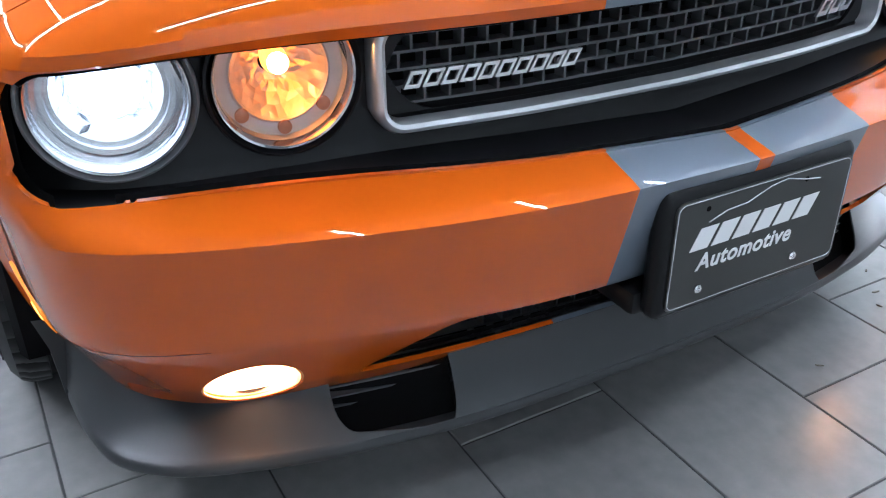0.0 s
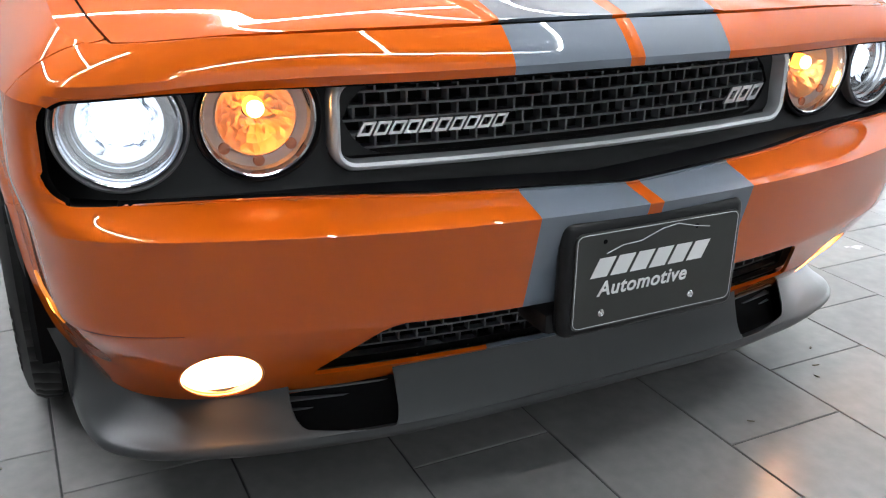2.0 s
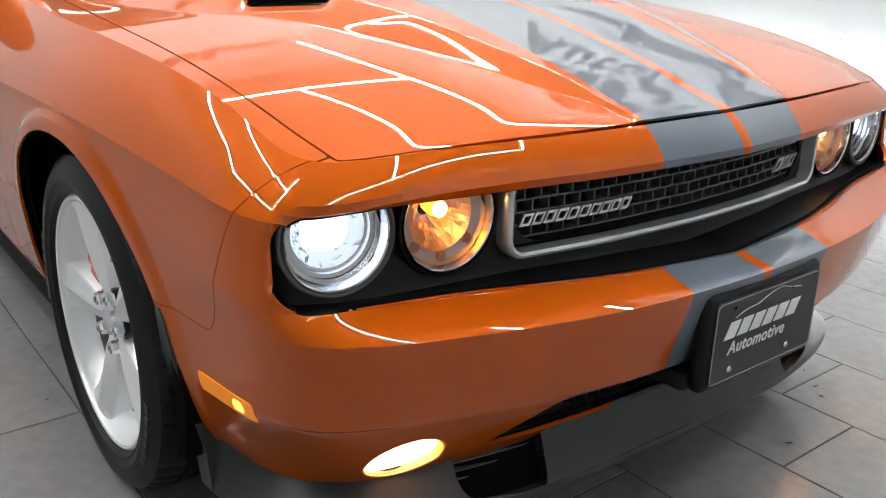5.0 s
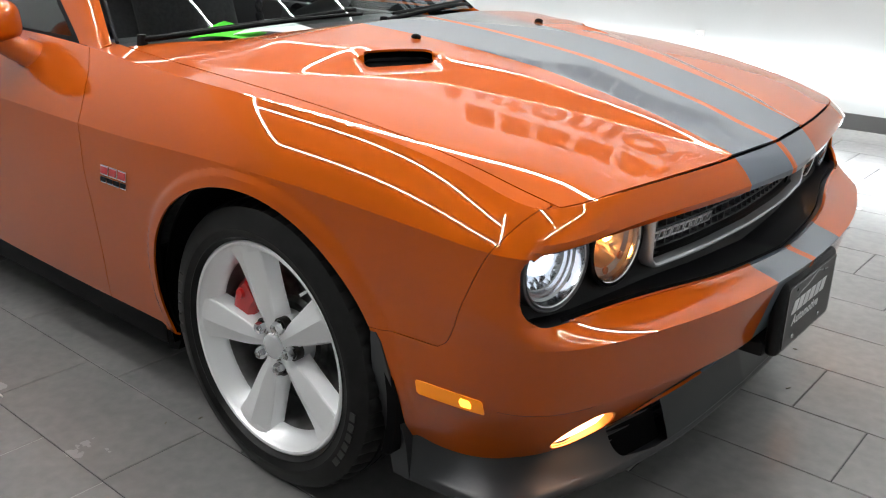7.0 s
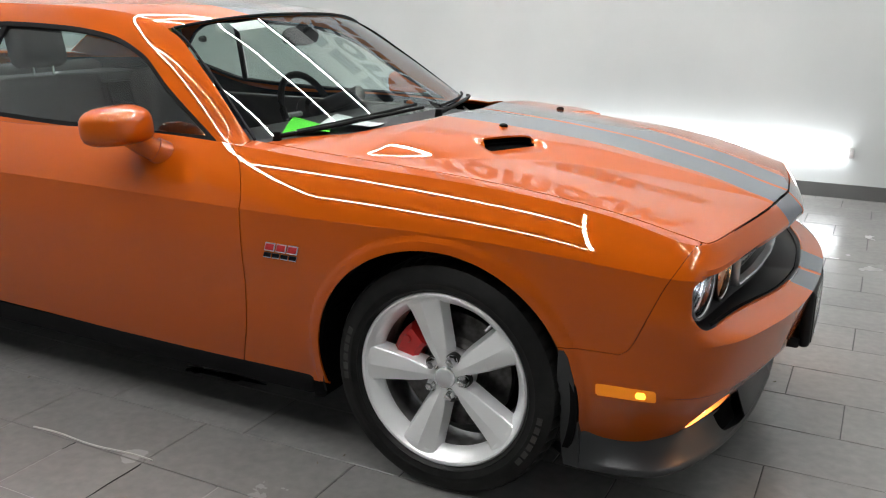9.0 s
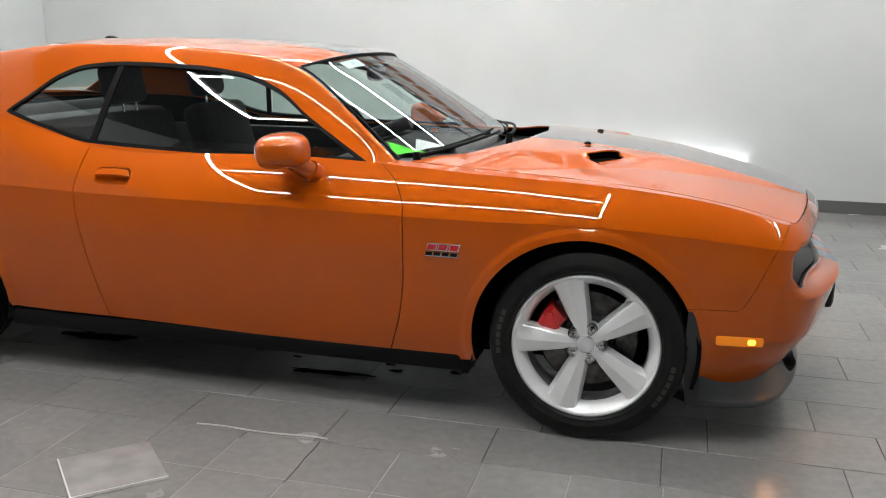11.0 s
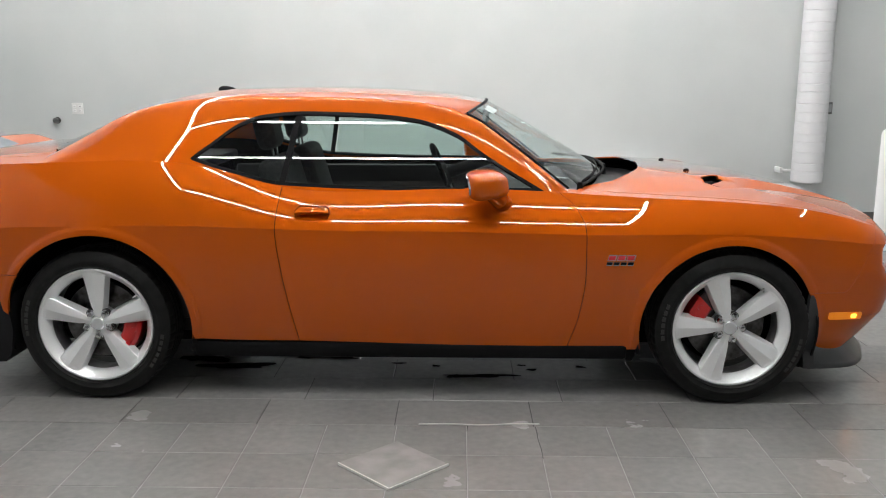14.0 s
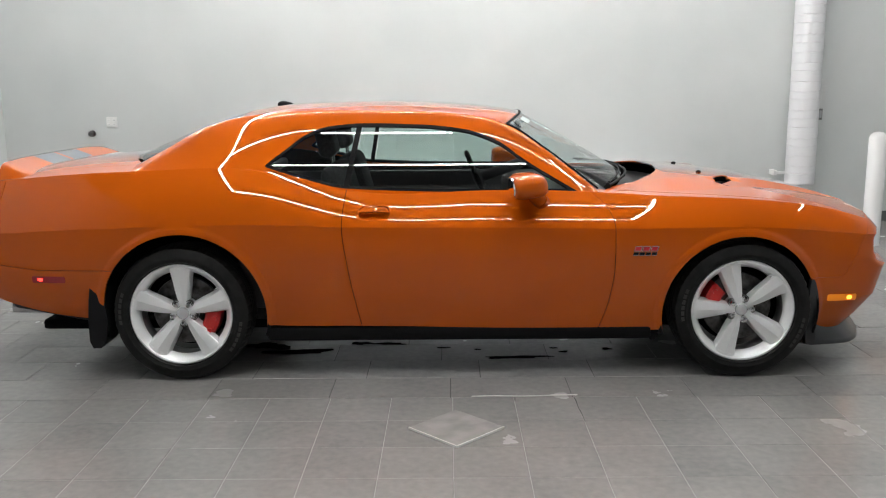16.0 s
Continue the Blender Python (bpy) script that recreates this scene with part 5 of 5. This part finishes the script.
# mud flaps behind the rear wheels, rear lower valance
for s in (-1, 1):
    b = bmesh.new()
    rows = []
    for z, x0, x1 in ((0.183, -1.945, -1.905), (0.22, -1.962, -1.880), (0.33, -1.962, -1.862), (0.44, -1.952, -1.875), (0.52, -1.940, -1.882)):
        rows.append([b.verts.new(p) for p in ((x0, 0.928 * s, z), (x1, 0.922 * s, z), (x1, 0.71 * s, z), (x0, 0.70 * s, z))])
    for A, B in zip(rows, rows[1:]):
        for k in range(4):
            b.faces.new((A[k], A[(k + 1) % 4], B[(k + 1) % 4], B[k]))
    b.faces.new(rows[0])
    b.faces.new(rows[-1])
    part("mud_flap", b, SATIN, car, "black mud flap")
b = box(-2.40, -1.90, -0.83, 0.83, 0.288, 0.40, 0.02)
for v in b.verts:
    v.co.z += 0.09 * max(0.0, (-2.0 - v.co.x) / 0.38)
part("rear_valance", b, SATIN, car, "black rear valance")
for s in (-1, 1):
    pts = [(-2.20, 0.62 * s, 0.345), (-2.40, 0.66 * s, 0.352), (-2.47, 0.67 * s, 0.358)]
    part("exhaust_tip", tube(pts, 0.042, 20), CHROME, car, "bright exhaust tip")

# side badge: plain bars, red and bright over black
def side_bar(x0, x1, z0, z1, lean, out, d, mat, parent, label=""):
    """A slanted bar standing on the fender's side."""
    b = bmesh.new()
    w = float(skin_side(z0 * 0.5 + z1 * 0.5))
    ft, bk = [], []
    for x, z in ((x0, z0), (x1, z0), (x1 + lean, z1), (x0 + lean, z1)):
        ft.append(b.verts.new((x, -w - out - d, z)))
        bk.append(b.verts.new((x, -w - out, z)))
    b.faces.new(ft)
    b.faces.new(bk)
    for i in range(4):
        b.faces.new((ft[i], ft[(i + 1) % 4], bk[(i + 1) % 4], bk[i]))
    return part("badge_bar", b, mat, parent, label)


def skin_side(z):
    V = skin[0]
    m = (np.abs(V[:, 0] - 0.945) < 0.03) & (np.abs(V[:, 2] - z) < 0.03)
    return np.abs(V[m][:, 1]).mean()


for k in range(3):
    x0 = 0.884 + 0.042 * k
    badge = side_bar(x0, x0 + 0.038, 0.690, 0.718, 0.008, -0.002, 0.006, CHROME, fender, "bright badge shape")
    side_bar(x0 + 0.004, x0 + 0.034, 0.694, 0.714, 0.006, 0.003, 0.0025, RED, badge)
for k in range(4):
    x0 = 0.880 + 0.0315 * k
    badge = side_bar(x0, x0 + 0.027, 0.668, 0.685, 0.004, -0.002, 0.006, CHROME, fender)
    side_bar(x0 + 0.001, x0 + 0.026, 0.672, 0.6845, 0.003, 0.003, 0.0025, TRIM, badge)

# ---- cabin ----
b = box(0.30, 0.86, -0.70, 0.70, 0.78, 0.955, 0.06, None, 4)
part("dashboard", b, DASH, car, "dark grey dashboard")
b = box(0.05, 0.35, -0.10, 0.10, 0.45, 0.72, 0.03)
part("centre_console", b, DASH, car)


def seat(x, y, back_x, wide, top):
    sobj = holder("seat", x, y, 0.35)
    sobj.parent = car
    part("cushion", box(-0.26, 0.26, -wide / 2, wide / 2, 0.05, 0.24, 0.06, None, 4), CLOTH, sobj)
    o = part("backrest", box(-0.07, 0.07, -wide / 2, wide / 2, 0.0, 0.62, 0.055, None, 4), CLOTH, sobj)
    o.matrix_basis = Matrix.Translation((back_x, 0, 0.16)) @ Matrix.Rotation(radians(-16), 4, "Y")
    if top:
        o = part("headrest", box(-0.05, 0.05, -0.13, 0.13, 0.0, 0.19, 0.045, None, 4), CLOTH, sobj)
        o.matrix_basis = Matrix.Translation((back_x - 0.19, 0, 0.79)) @ Matrix.Rotation(radians(-12), 4, "Y")
        for yy in (-0.05, 0.05):
            part("headrest_post", tube([(back_x - 0.175, yy, 0.73), (back_x - 0.185, yy, 0.81)], 0.006, 8), CHROME, sobj)
    return sobj


for s in (-1, 1):
    seat(-0.30, 0.37 * s, -0.24, 0.50, True)
seat(-1.05, 0.0, -0.22, 1.14, False)
b = box(-1.80, -1.15, -0.60, 0.60, 1.00, 1.06, 0.02)
part("parcel_shelf", b, DASH, car, "dark rear parcel shelf")
for s in (-1, 1):
    b = box(-1.2, 0.72, 0.715 * s, 0.755 * s, 0.35, 0.955, 0.02)
    part("door_lining", b, DASH, car, "dark inner door lining")
b = box(-1.25, 0.72, -0.72, 0.72, 0.28, 0.36, 0.01)
part("cabin_floor", b, CLOTH, car, "dark carpet")
# steering wheel on the far side
sw = holder("steering_wheel", 0.13, 0.37, 0.93)
sw.parent = car
sw.rotation_euler = (0, radians(-24), 0)
part("wheel_ring", tube([(0, 0.185 * math.cos(a), 0.185 * math.sin(a)) for a in np.linspace(0, math.tau, 33)[:-1]], 0.016, 10, None, True), TRIM, sw)
part("wheel_pad", lathe([(0.0, -0.03), (0.06, -0.025), (0.075, 0.0), (0.06, 0.03)], 24, "x"), DASH, sw)
for a in (0, math.pi, -math.pi / 2):
    part("wheel_arm", tube([(0, 0.06 * math.cos(a), 0.06 * math.sin(a)), (0, 0.18 * math.cos(a), 0.18 * math.sin(a))], 0.014, 8), BRUSHED, sw)
part("steering_column", tube([(0.03, 0, 0), (0.30, 0, -0.02)], 0.035, 12), DASH, sw)
# mirror on the windshield, papers on the dash
b = bmesh.new()
bmesh.ops.create_icosphere(b, subdivisions=3, radius=1.0)
for v in b.verts:
    v.co = (0.018 * v.co.x, 0.125 * (abs(v.co.y)**0.7) * (1 if v.co.y > 0 else -1), 0.038 * (abs(v.co.z)**0.7) * (1 if v.co.z > 0 else -1))
o = part("inside_mirror", b, TRIM, car, "black inside mirror")
o.location = (0.36, 0.0, 1.29)
part("mirror_stalk", tube([(0.36, 0, 1.30), (0.415, 0, 1.335)], 0.01, 8), TRIM, o)
bpy.data.objects["mirror_stalk"].matrix_parent_inverse = Matrix.Translation((-0.36, 0, -1.29))
GREEN, PAPER = material("bright_green_card", (0.10, 0.85, 0.03), 0.6), material("white_paper", (0.75, 0.78, 0.78), 0.6)


def leaf(name, corners, mat, label, bend=0.01):
    a, b_, c, d_ = [np.array(p) for p in corners]
    P = np.array([[(a * (1 - u) + b_ * u) * (1 - v) + (d_ * (1 - u) + c * u) * v + [0, 0, bend * math.sin(3 * u + 2 * v)] for v in np.linspace(0, 1, 8)] for u in np.linspace(0, 1, 8)])
    ob = new(name, mesh_of(thick(face_up(grid(P)), 0.0012), mat))
    return tagged(ob, label, "paper")


leaf("green_card", [(0.60, -0.47, 0.968), (0.73, -0.36, 0.968), (0.62, -0.18, 0.975), (0.50, -0.26, 0.990)], GREEN, "bright green card lying on the dashboard")
leaf("paper_sheet", [(0.66, -0.36, 0.974), (0.80, -0.20, 0.974), (0.74, 0.02, 0.974), (0.58, -0.08, 0.984)], PAPER, "white paper sheet lying on the dashboard", 0.014)
st = [wind_point(s_, k_, -0.004) for s_, k_ in ((-0.66, 0.86), (-0.45, 0.87), (-0.45, 0.95), (-0.66, 0.94))]
V = np.array(st)
sheet("window_sticker", (V, [(0, 1, 2, 3)]), PAPER, windshield, "white sticker inside the glass", 0.0008)

# ---- along the walls ----
WRAP = material("white_wrapped_pipe", (0.66, 0.66, 0.68), 0.45)
bump(WRAP, 30, 0.25, 0.003)


def wrapped_pipe(x, y, r, z0):
    b = bmesh.new()
    prof, z, k = [(0.0, z0), (r * 0.96, z0), (r, z0 + 0.01)], z0 + 0.02, 0
    while z < HIGH - 0.12:
        k += 1
        step = 0.098 + 0.02 * math.sin(k * 2.3)
        prof += [(r + 0.0012, z + 0.001), (r + 0.0004, z + 0.012), (r, z + step - 0.016), (r, z + step - 0.005), (r - 0.002, z + step - 0.003)]
        z += step
    prof += [(r, HIGH - 0.002)]
    b = lathe(prof, 40, "z", None, (x, y, 0))
    for v in b.verts:
        a = math.atan2(v.co.y - y, v.co.x - x)
        if z0 + 0.02 < v.co.z < HIGH - 0.05:
            v.co.z += 0.014 * math.sin(a + 0.6)
    p = part("wrapped_pipe", b, WRAP, None, "", 50)
    tagged(p, "fat white wrapped pipe hanging down in front of the wall", "pipe")
    part("bracket", box(x - r - 0.10, x - r * 0.55, y + r * 0.3, y + r * 0.3 + 0.03, z0 + 0.10, z0 + 0.125, 0.004), WHITE, p, "white bracket")
    part("bracket_plate", box(x - r - 0.105, x - r - 0.075, y + r * 0.3, BACK - 0.001, z0 + 0.085, z0 + 0.14, 0.004), WHITE, p)


wrapped_pipe(3.735, 4.15, 0.152, 0.445)


def bollard(x, y, r, h):
    prof = [(0.0, h), (r * 0.5, h - 0.008), (r * 0.85, h - 0.03), (r, h - 0.065), (r, 0.0), (r + 0.02, 0.0)]
    p = part("bollard", lathe(prof, 36, "z", None, (x, y, 0)), WHITE, None, "", 40)
    tagged(p, "white rounded guard post standing on the floor", "bollard")


bollard(3.95, 2.9, 0.080, 1.07)
PLASTIC, DARKHOLE = material("white_plastic", (0.72, 0.72, 0.71), 0.4), material("dark_slot", (0.05, 0.05, 0.05), 0.6)


def outlet(x, z, wide=0.12, high=0.115, gangs=2):
    p = part("wall_outlet", box(x - wide / 2, x + wide / 2, BACK - 0.010, BACK, z - high / 2, z + high / 2, 0.004), PLASTIC, None, "")
    tagged(p, "white double electrical outlet plate on the wall", "outlet", "wall outlets")
    for k in range(gangs):
        xc = x + wide * ((k + 0.5) / gangs - 0.5)
        for zz in (-0.022, 0.022):
            part("socket", box(xc - 0.016, xc + 0.016, BACK - 0.013, BACK - 0.009, z + zz - 0.014, z + zz + 0.014, 0.003), WHITE, p)
            for dx in (-0.006, 0.006):
                part("slot", box(xc + dx - 0.0015, xc + dx + 0.0015, BACK - 0.0138, BACK - 0.0125, z + zz - 0.006, z + zz + 0.006), DARKHOLE, p)


outlet(-3.757, 1.156)
outlet(0.07, 0.515, 0.075)
k = part("door_stop", lathe([(0.0, -0.075), (0.018, -0.072), (0.030, -0.055), (0.032, -0.04), (0.016, -0.028), (0.014, -0.012), (0.034, -0.008), (0.036, 0.0)], 28, "y", None, (-3.978, BACK, 1.034)), STEEL, None, "")
tagged(k, "round metal door stop fixed to the white wall", "door stop")
p = part("wall_box", box(3.955, 4.005, BACK - 0.05, BACK, 1.12, 1.24, 0.006), STEEL, None, "")
part("cover", box(3.962, 3.998, BACK - 0.054, BACK - 0.048, 1.14, 1.22, 0.003), BRUSHED, p, "pale metal cover")
tagged(p, "small grey metal control box on the wall", "control box")

# long light along the foot of the back wall
WASH = glow("white_wash_tube", (0.95, 0.98, 1.0), 22.0)
wl = holder("wall_light", 0, 0, 0)
part("light_tube", tube([(-2.2, BACK - 0.045, 0.36), (2.32, BACK - 0.045, 0.36)], 0.028, 12), WASH, wl, "lit white tube")
part("end_cap", box(2.321, 2.36, BACK - 0.08, BACK - 0.01, 0.325, 0.395, 0.008), WHITE, wl)
part("end_cap", box(-2.24, -2.201, BACK - 0.08, BACK - 0.01, 0.325, 0.395, 0.008), WHITE, wl)
part("mounting_rail", box(-2.2, 2.32, BACK - 0.012, BACK - 0.001, 0.33, 0.39, 0.003), WHITE, wl)
tagged(wl, "long white light tube fixed low on the white wall", "wall light")

# dark lettering high on the back wall
INK = material("dark_grey_lettering", (0.02, 0.02, 0.022), 0.5)
FACE_WALL = Matrix(((1, 0, 0, 0), (0, 0, -1, 0), (0, 1, 0, 0), (0, 0, 0, 1)))


def sign_bars(parent, x0, x1, z, high, count, lean):
    step = (x1 - x0) / count
    for k in range(count):
        a, c = x0 + step * (k + 0.10), x0 + step * (k + 0.90)
        b = bmesh.new()
        ft = [b.verts.new((x, BACK - 0.006, zz)) for x, zz in ((a - lean, z - high / 2), (c - lean, z - high / 2), (c + lean, z + high / 2), (a + lean, z + high / 2))]
        bk = [b.verts.new((v.co.x, BACK - 0.001, v.co.z)) for v in ft]
        b.faces.new(ft)
        b.faces.new(bk)
        for i in range(4):
            b.faces.new((ft[i], ft[(i + 1) % 4], bk[(i + 1) % 4], bk[i]))
        part("name_bar", b, INK, parent)


def wall_sign(x):
    """A tall sign of three lines: a name in bars, a word, and an address."""
    sg = holder("wall_sign", 0, 0, 0)
    sign_bars(sg, x - 1.75, x + 1.70, 4.44, 0.54, 6, 0.07)
    words("Automotive", 0.86, INK, sg, Matrix.Translation((x, BACK - 0.004, 3.82)) @ FACE_WALL, spacing=1.1, bold=0.025, depth=0.002)
    words("www.", 0.40, INK, sg, Matrix.Translation((x - 1.62, BACK - 0.004, 2.95)) @ FACE_WALL, spacing=1.05, bold=0.01, depth=0.002)
    words(".com", 0.40, INK, sg, Matrix.Translation((x + 1.62, BACK - 0.004, 2.95)) @ FACE_WALL, spacing=1.05, bold=0.01, depth=0.002)
    sign_bars(sg, x - 1.22, x + 1.25, 2.98, 0.30, 10, 0.0)
    tagged(sg, "dark lettering and bars fixed high on the wall", "wall sign")


wall_sign(0.02)


def side_sign(y, z):
    """The address again, on the side wall."""
    sg = holder("wall_sign", 0, 0, 0)
    turn = Matrix.Translation((LEFT, y, 0)) @ Matrix.Rotation(radians(90), 4, "Z") @ Matrix.Translation((0, -BACK, 0))
    sign_bars(sg, -1.6, 0.75, z + 0.03, 0.30, 10, 0.0)
    words(".com", 0.40, INK, sg, Matrix.Translation((1.12, BACK - 0.004, z)) @ FACE_WALL, spacing=1.05, bold=0.01, depth=0.002)
    sg.matrix_basis = turn
    tagged(sg, "dark lettering and bars fixed high on the side wall", "wall sign")


side_sign(1.2, 4.55)

# ---- on the floor ----
SLATE = material("grey_loose_tile", (0.29, 0.28, 0.27), 0.22)
noise_color(SLATE, (0.25, 0.245, 0.24), (0.33, 0.32, 0.31), 9)
dm = part("loose_tile", box(-0.1525, 0.1525, -0.1525, 0.1525, 0.0, 0.009, 0.0015), SLATE, None, "", 10)
dm.matrix_basis = Matrix.Translation((-0.035, -1.612, 0.001)) @ Matrix.Rotation(radians(45), 4, "Z")
tagged(dm, "loose square grey tile lying turned on the floor", "tile")
EDGE = material("pale_tile_edge", (0.66, 0.65, 0.62), 0.6)
for a in (0, 90):
    o = part("pale_edge", box(-0.1527, 0.1527, -0.1560, -0.1510, 0.0005, 0.0098), EDGE, dm, "pale edge")
    o.rotation_euler = (0, 0, radians(-a))
CAULK = material("pale_caulk", (0.56, 0.55, 0.52), 0.7)
strip = part("caulk_strip", tube([(0.046 + 0.53 * t, -1.200 + 0.006 * math.sin(9 * t) + 0.012 * t, 0.003) for t in np.linspace(0, 1, 24)], 0.0030, 6), CAULK, None, "")
tagged(strip, "thin pale strip of caulk lying along a tile joint", "caulk strip")
GAPFILL = material("dark_open_joint", (0.015, 0.015, 0.015), 0.8)
for x0, y0, x1, y1 in ((0.556, -1.215, 0.562, -1.532), (0.260, -1.212, 0.257, -1.262)):
    o = part("open_joint", tube([(x0 + (x1 - x0) * t + 0.0012 * math.sin(11 * t), y0 + (y1 - y0) * t, -0.0004) for t in np.linspace(0, 1, 14)], lambda t: 0.0026 - 0.0012 * t, 6), GAPFILL, None, "")
    tagged(o, "dark open joint between two grey floor tiles", "tile joint", "open tile joints")
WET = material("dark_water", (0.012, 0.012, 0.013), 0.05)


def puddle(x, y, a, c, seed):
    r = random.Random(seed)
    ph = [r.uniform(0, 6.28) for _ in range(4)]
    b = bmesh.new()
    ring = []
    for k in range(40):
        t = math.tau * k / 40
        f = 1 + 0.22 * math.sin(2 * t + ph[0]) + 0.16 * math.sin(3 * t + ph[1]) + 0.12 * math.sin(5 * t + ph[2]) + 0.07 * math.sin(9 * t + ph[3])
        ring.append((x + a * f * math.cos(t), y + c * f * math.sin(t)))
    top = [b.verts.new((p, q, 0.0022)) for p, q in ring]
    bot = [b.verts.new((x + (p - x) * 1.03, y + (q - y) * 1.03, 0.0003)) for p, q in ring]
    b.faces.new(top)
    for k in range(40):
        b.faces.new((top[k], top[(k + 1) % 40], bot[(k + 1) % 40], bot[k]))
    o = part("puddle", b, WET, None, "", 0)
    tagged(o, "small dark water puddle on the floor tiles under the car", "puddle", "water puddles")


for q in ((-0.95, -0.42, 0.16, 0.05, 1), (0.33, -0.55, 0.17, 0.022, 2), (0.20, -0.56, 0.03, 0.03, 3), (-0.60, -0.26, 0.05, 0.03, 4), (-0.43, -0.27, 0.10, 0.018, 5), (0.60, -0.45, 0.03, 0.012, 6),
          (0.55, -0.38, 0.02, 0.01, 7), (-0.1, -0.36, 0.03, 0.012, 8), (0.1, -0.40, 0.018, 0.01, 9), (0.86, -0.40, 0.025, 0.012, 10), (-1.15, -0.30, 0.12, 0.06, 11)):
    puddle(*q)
CRUMB = material("dry_leaf_crumb", (0.13, 0.115, 0.09), 0.8)
r = random.Random(5)
for x, y in ((2.16, 0.74), (2.20, 0.70), (2.09, 0.80), (2.28, 0.42), (1.80, -1.0), (1.05, -0.95), (1.1, -0.87), (1.25, -0.72), (-0.32, -0.92), (-1.75, -0.62)):
    b = bmesh.new()
    bmesh.ops.create_icosphere(b, subdivisions=1, radius=1.0)
    for v in b.verts:
        v.co = Vector((0.009 * v.co.x, 0.0028 * v.co.y, 0.002 * v.co.z + 0.002)) * r.uniform(0.7, 1.3)
    o = part("crumb", b, CRUMB, None, "", 0)
    o.matrix_basis = Matrix.Translation((x, y, 0.0)) @ Matrix.Rotation(r.uniform(0, 3), 4, "Z")
    tagged(o, "small dry leaf crumb lying on the tiles", "debris", "leaf crumbs")

# ---- floor tiles ----
PALE = material("pale_grout", (0.29, 0.283, 0.275), 0.8)
part("grout_bed", box(LEFT, RIGHT, FRONT, -1.207, -0.0029, -0.0016), PALE, floor, "pale joint filler", 0)
P_, Y0, JOINT = 0.305, 0.015, 0.0035


def tile_shape(lx, ly):
    """A flat tile with a fine worn bevel, its top at nought."""
    hx, hy, e = lx / 2 - JOINT / 2, ly / 2 - JOINT / 2, 0.0015
    V = [(x * hx, y * hy, -0.006) for x, y in ((-1, -1), (1, -1), (1, 1), (-1, 1))] + [(x * (hx - 0), y * hy, -e) for x, y in ((-1, -1), (1, -1), (1, 1), (-1, 1))]
    V += [(x * (hx - e), y * (hy - e), 0.0) for x, y in ((-1, -1), (1, -1), (1, 1), (-1, 1))]
    F = [(8, 9, 10, 11)] + [(a, (a + 1) % 4, 4 + (a + 1) % 4, 4 + a) for a in range(4)] + [(4 + a, 4 + (a + 1) % 4, 8 + (a + 1) % 4, 8 + a) for a in range(4)]
    return V, F


def tile_list():
    out = []
    k0, k1 = math.floor((FRONT - Y0) / P_), math.ceil((BACK - Y0) / P_)
    for k in range(k0, k1):
        y0, y1 = max(FRONT, Y0 + k * P_), min(BACK, Y0 + (k + 1) * P_)
        if k >= -4:
            off, lx = ((0.10, 0.30, 0.50)[(-k) % 3] if k > -4 else 0.55), 0.61
        else:
            off, lx = 0.255, 0.305
        i0, i1 = math.floor((LEFT - off) / lx), math.ceil((RIGHT - off) / lx)
        for i in range(i0, i1):
            x0, x1 = max(LEFT, off + i * lx), min(RIGHT, off + (i + 1) * lx)
            if x1 - x0 > 0.02:
                out.append(((x0 + x1) / 2, (y0 + y1) / 2, round(x1 - x0, 4), round(y1 - y0, 4)))
    return out


shapes = {}
for lx in (0.61, 0.305):
    V, F = tile_shape(lx, P_)
    me = bpy.data.meshes.new("tile")
    me.from_pydata(V, [], F)
    me.materials.append(TILE)
    shapes[lx] = me
near, far = [], []
for t in tile_list():
    x, y = t[:2]
    (near if (-2.3 < x < 3.0 and -2.35 < y < 1.6) else far).append(t)
near.sort(key=lambda t: abs(t[0] - 0.5) + abs(t[1] + 0.9))
far += near[300:]
r = random.Random(11)
for x, y, lx, ly in near[:300]:
    o = new("tile", shapes[lx])
    o.location = (x, y, r.uniform(-0.0004, 0.0004))
    o.parent = floor
V, F = [], []
for x, y, lx, ly in far:
    n = len(V)
    v, f = tile_shape(lx, ly)
    dz = r.uniform(-0.0004, 0.0004)
    V += [(a + x, b + y, c + dz) for a, b, c in v]
    F += [tuple(i + n for i in q) for q in f]
me = bpy.data.meshes.new("tile_field")
me.from_pydata(V, [], F)
me.materials.append(TILE)
o = new("tile_field", me)
o.parent = floor
o["kind"] = "stuff"
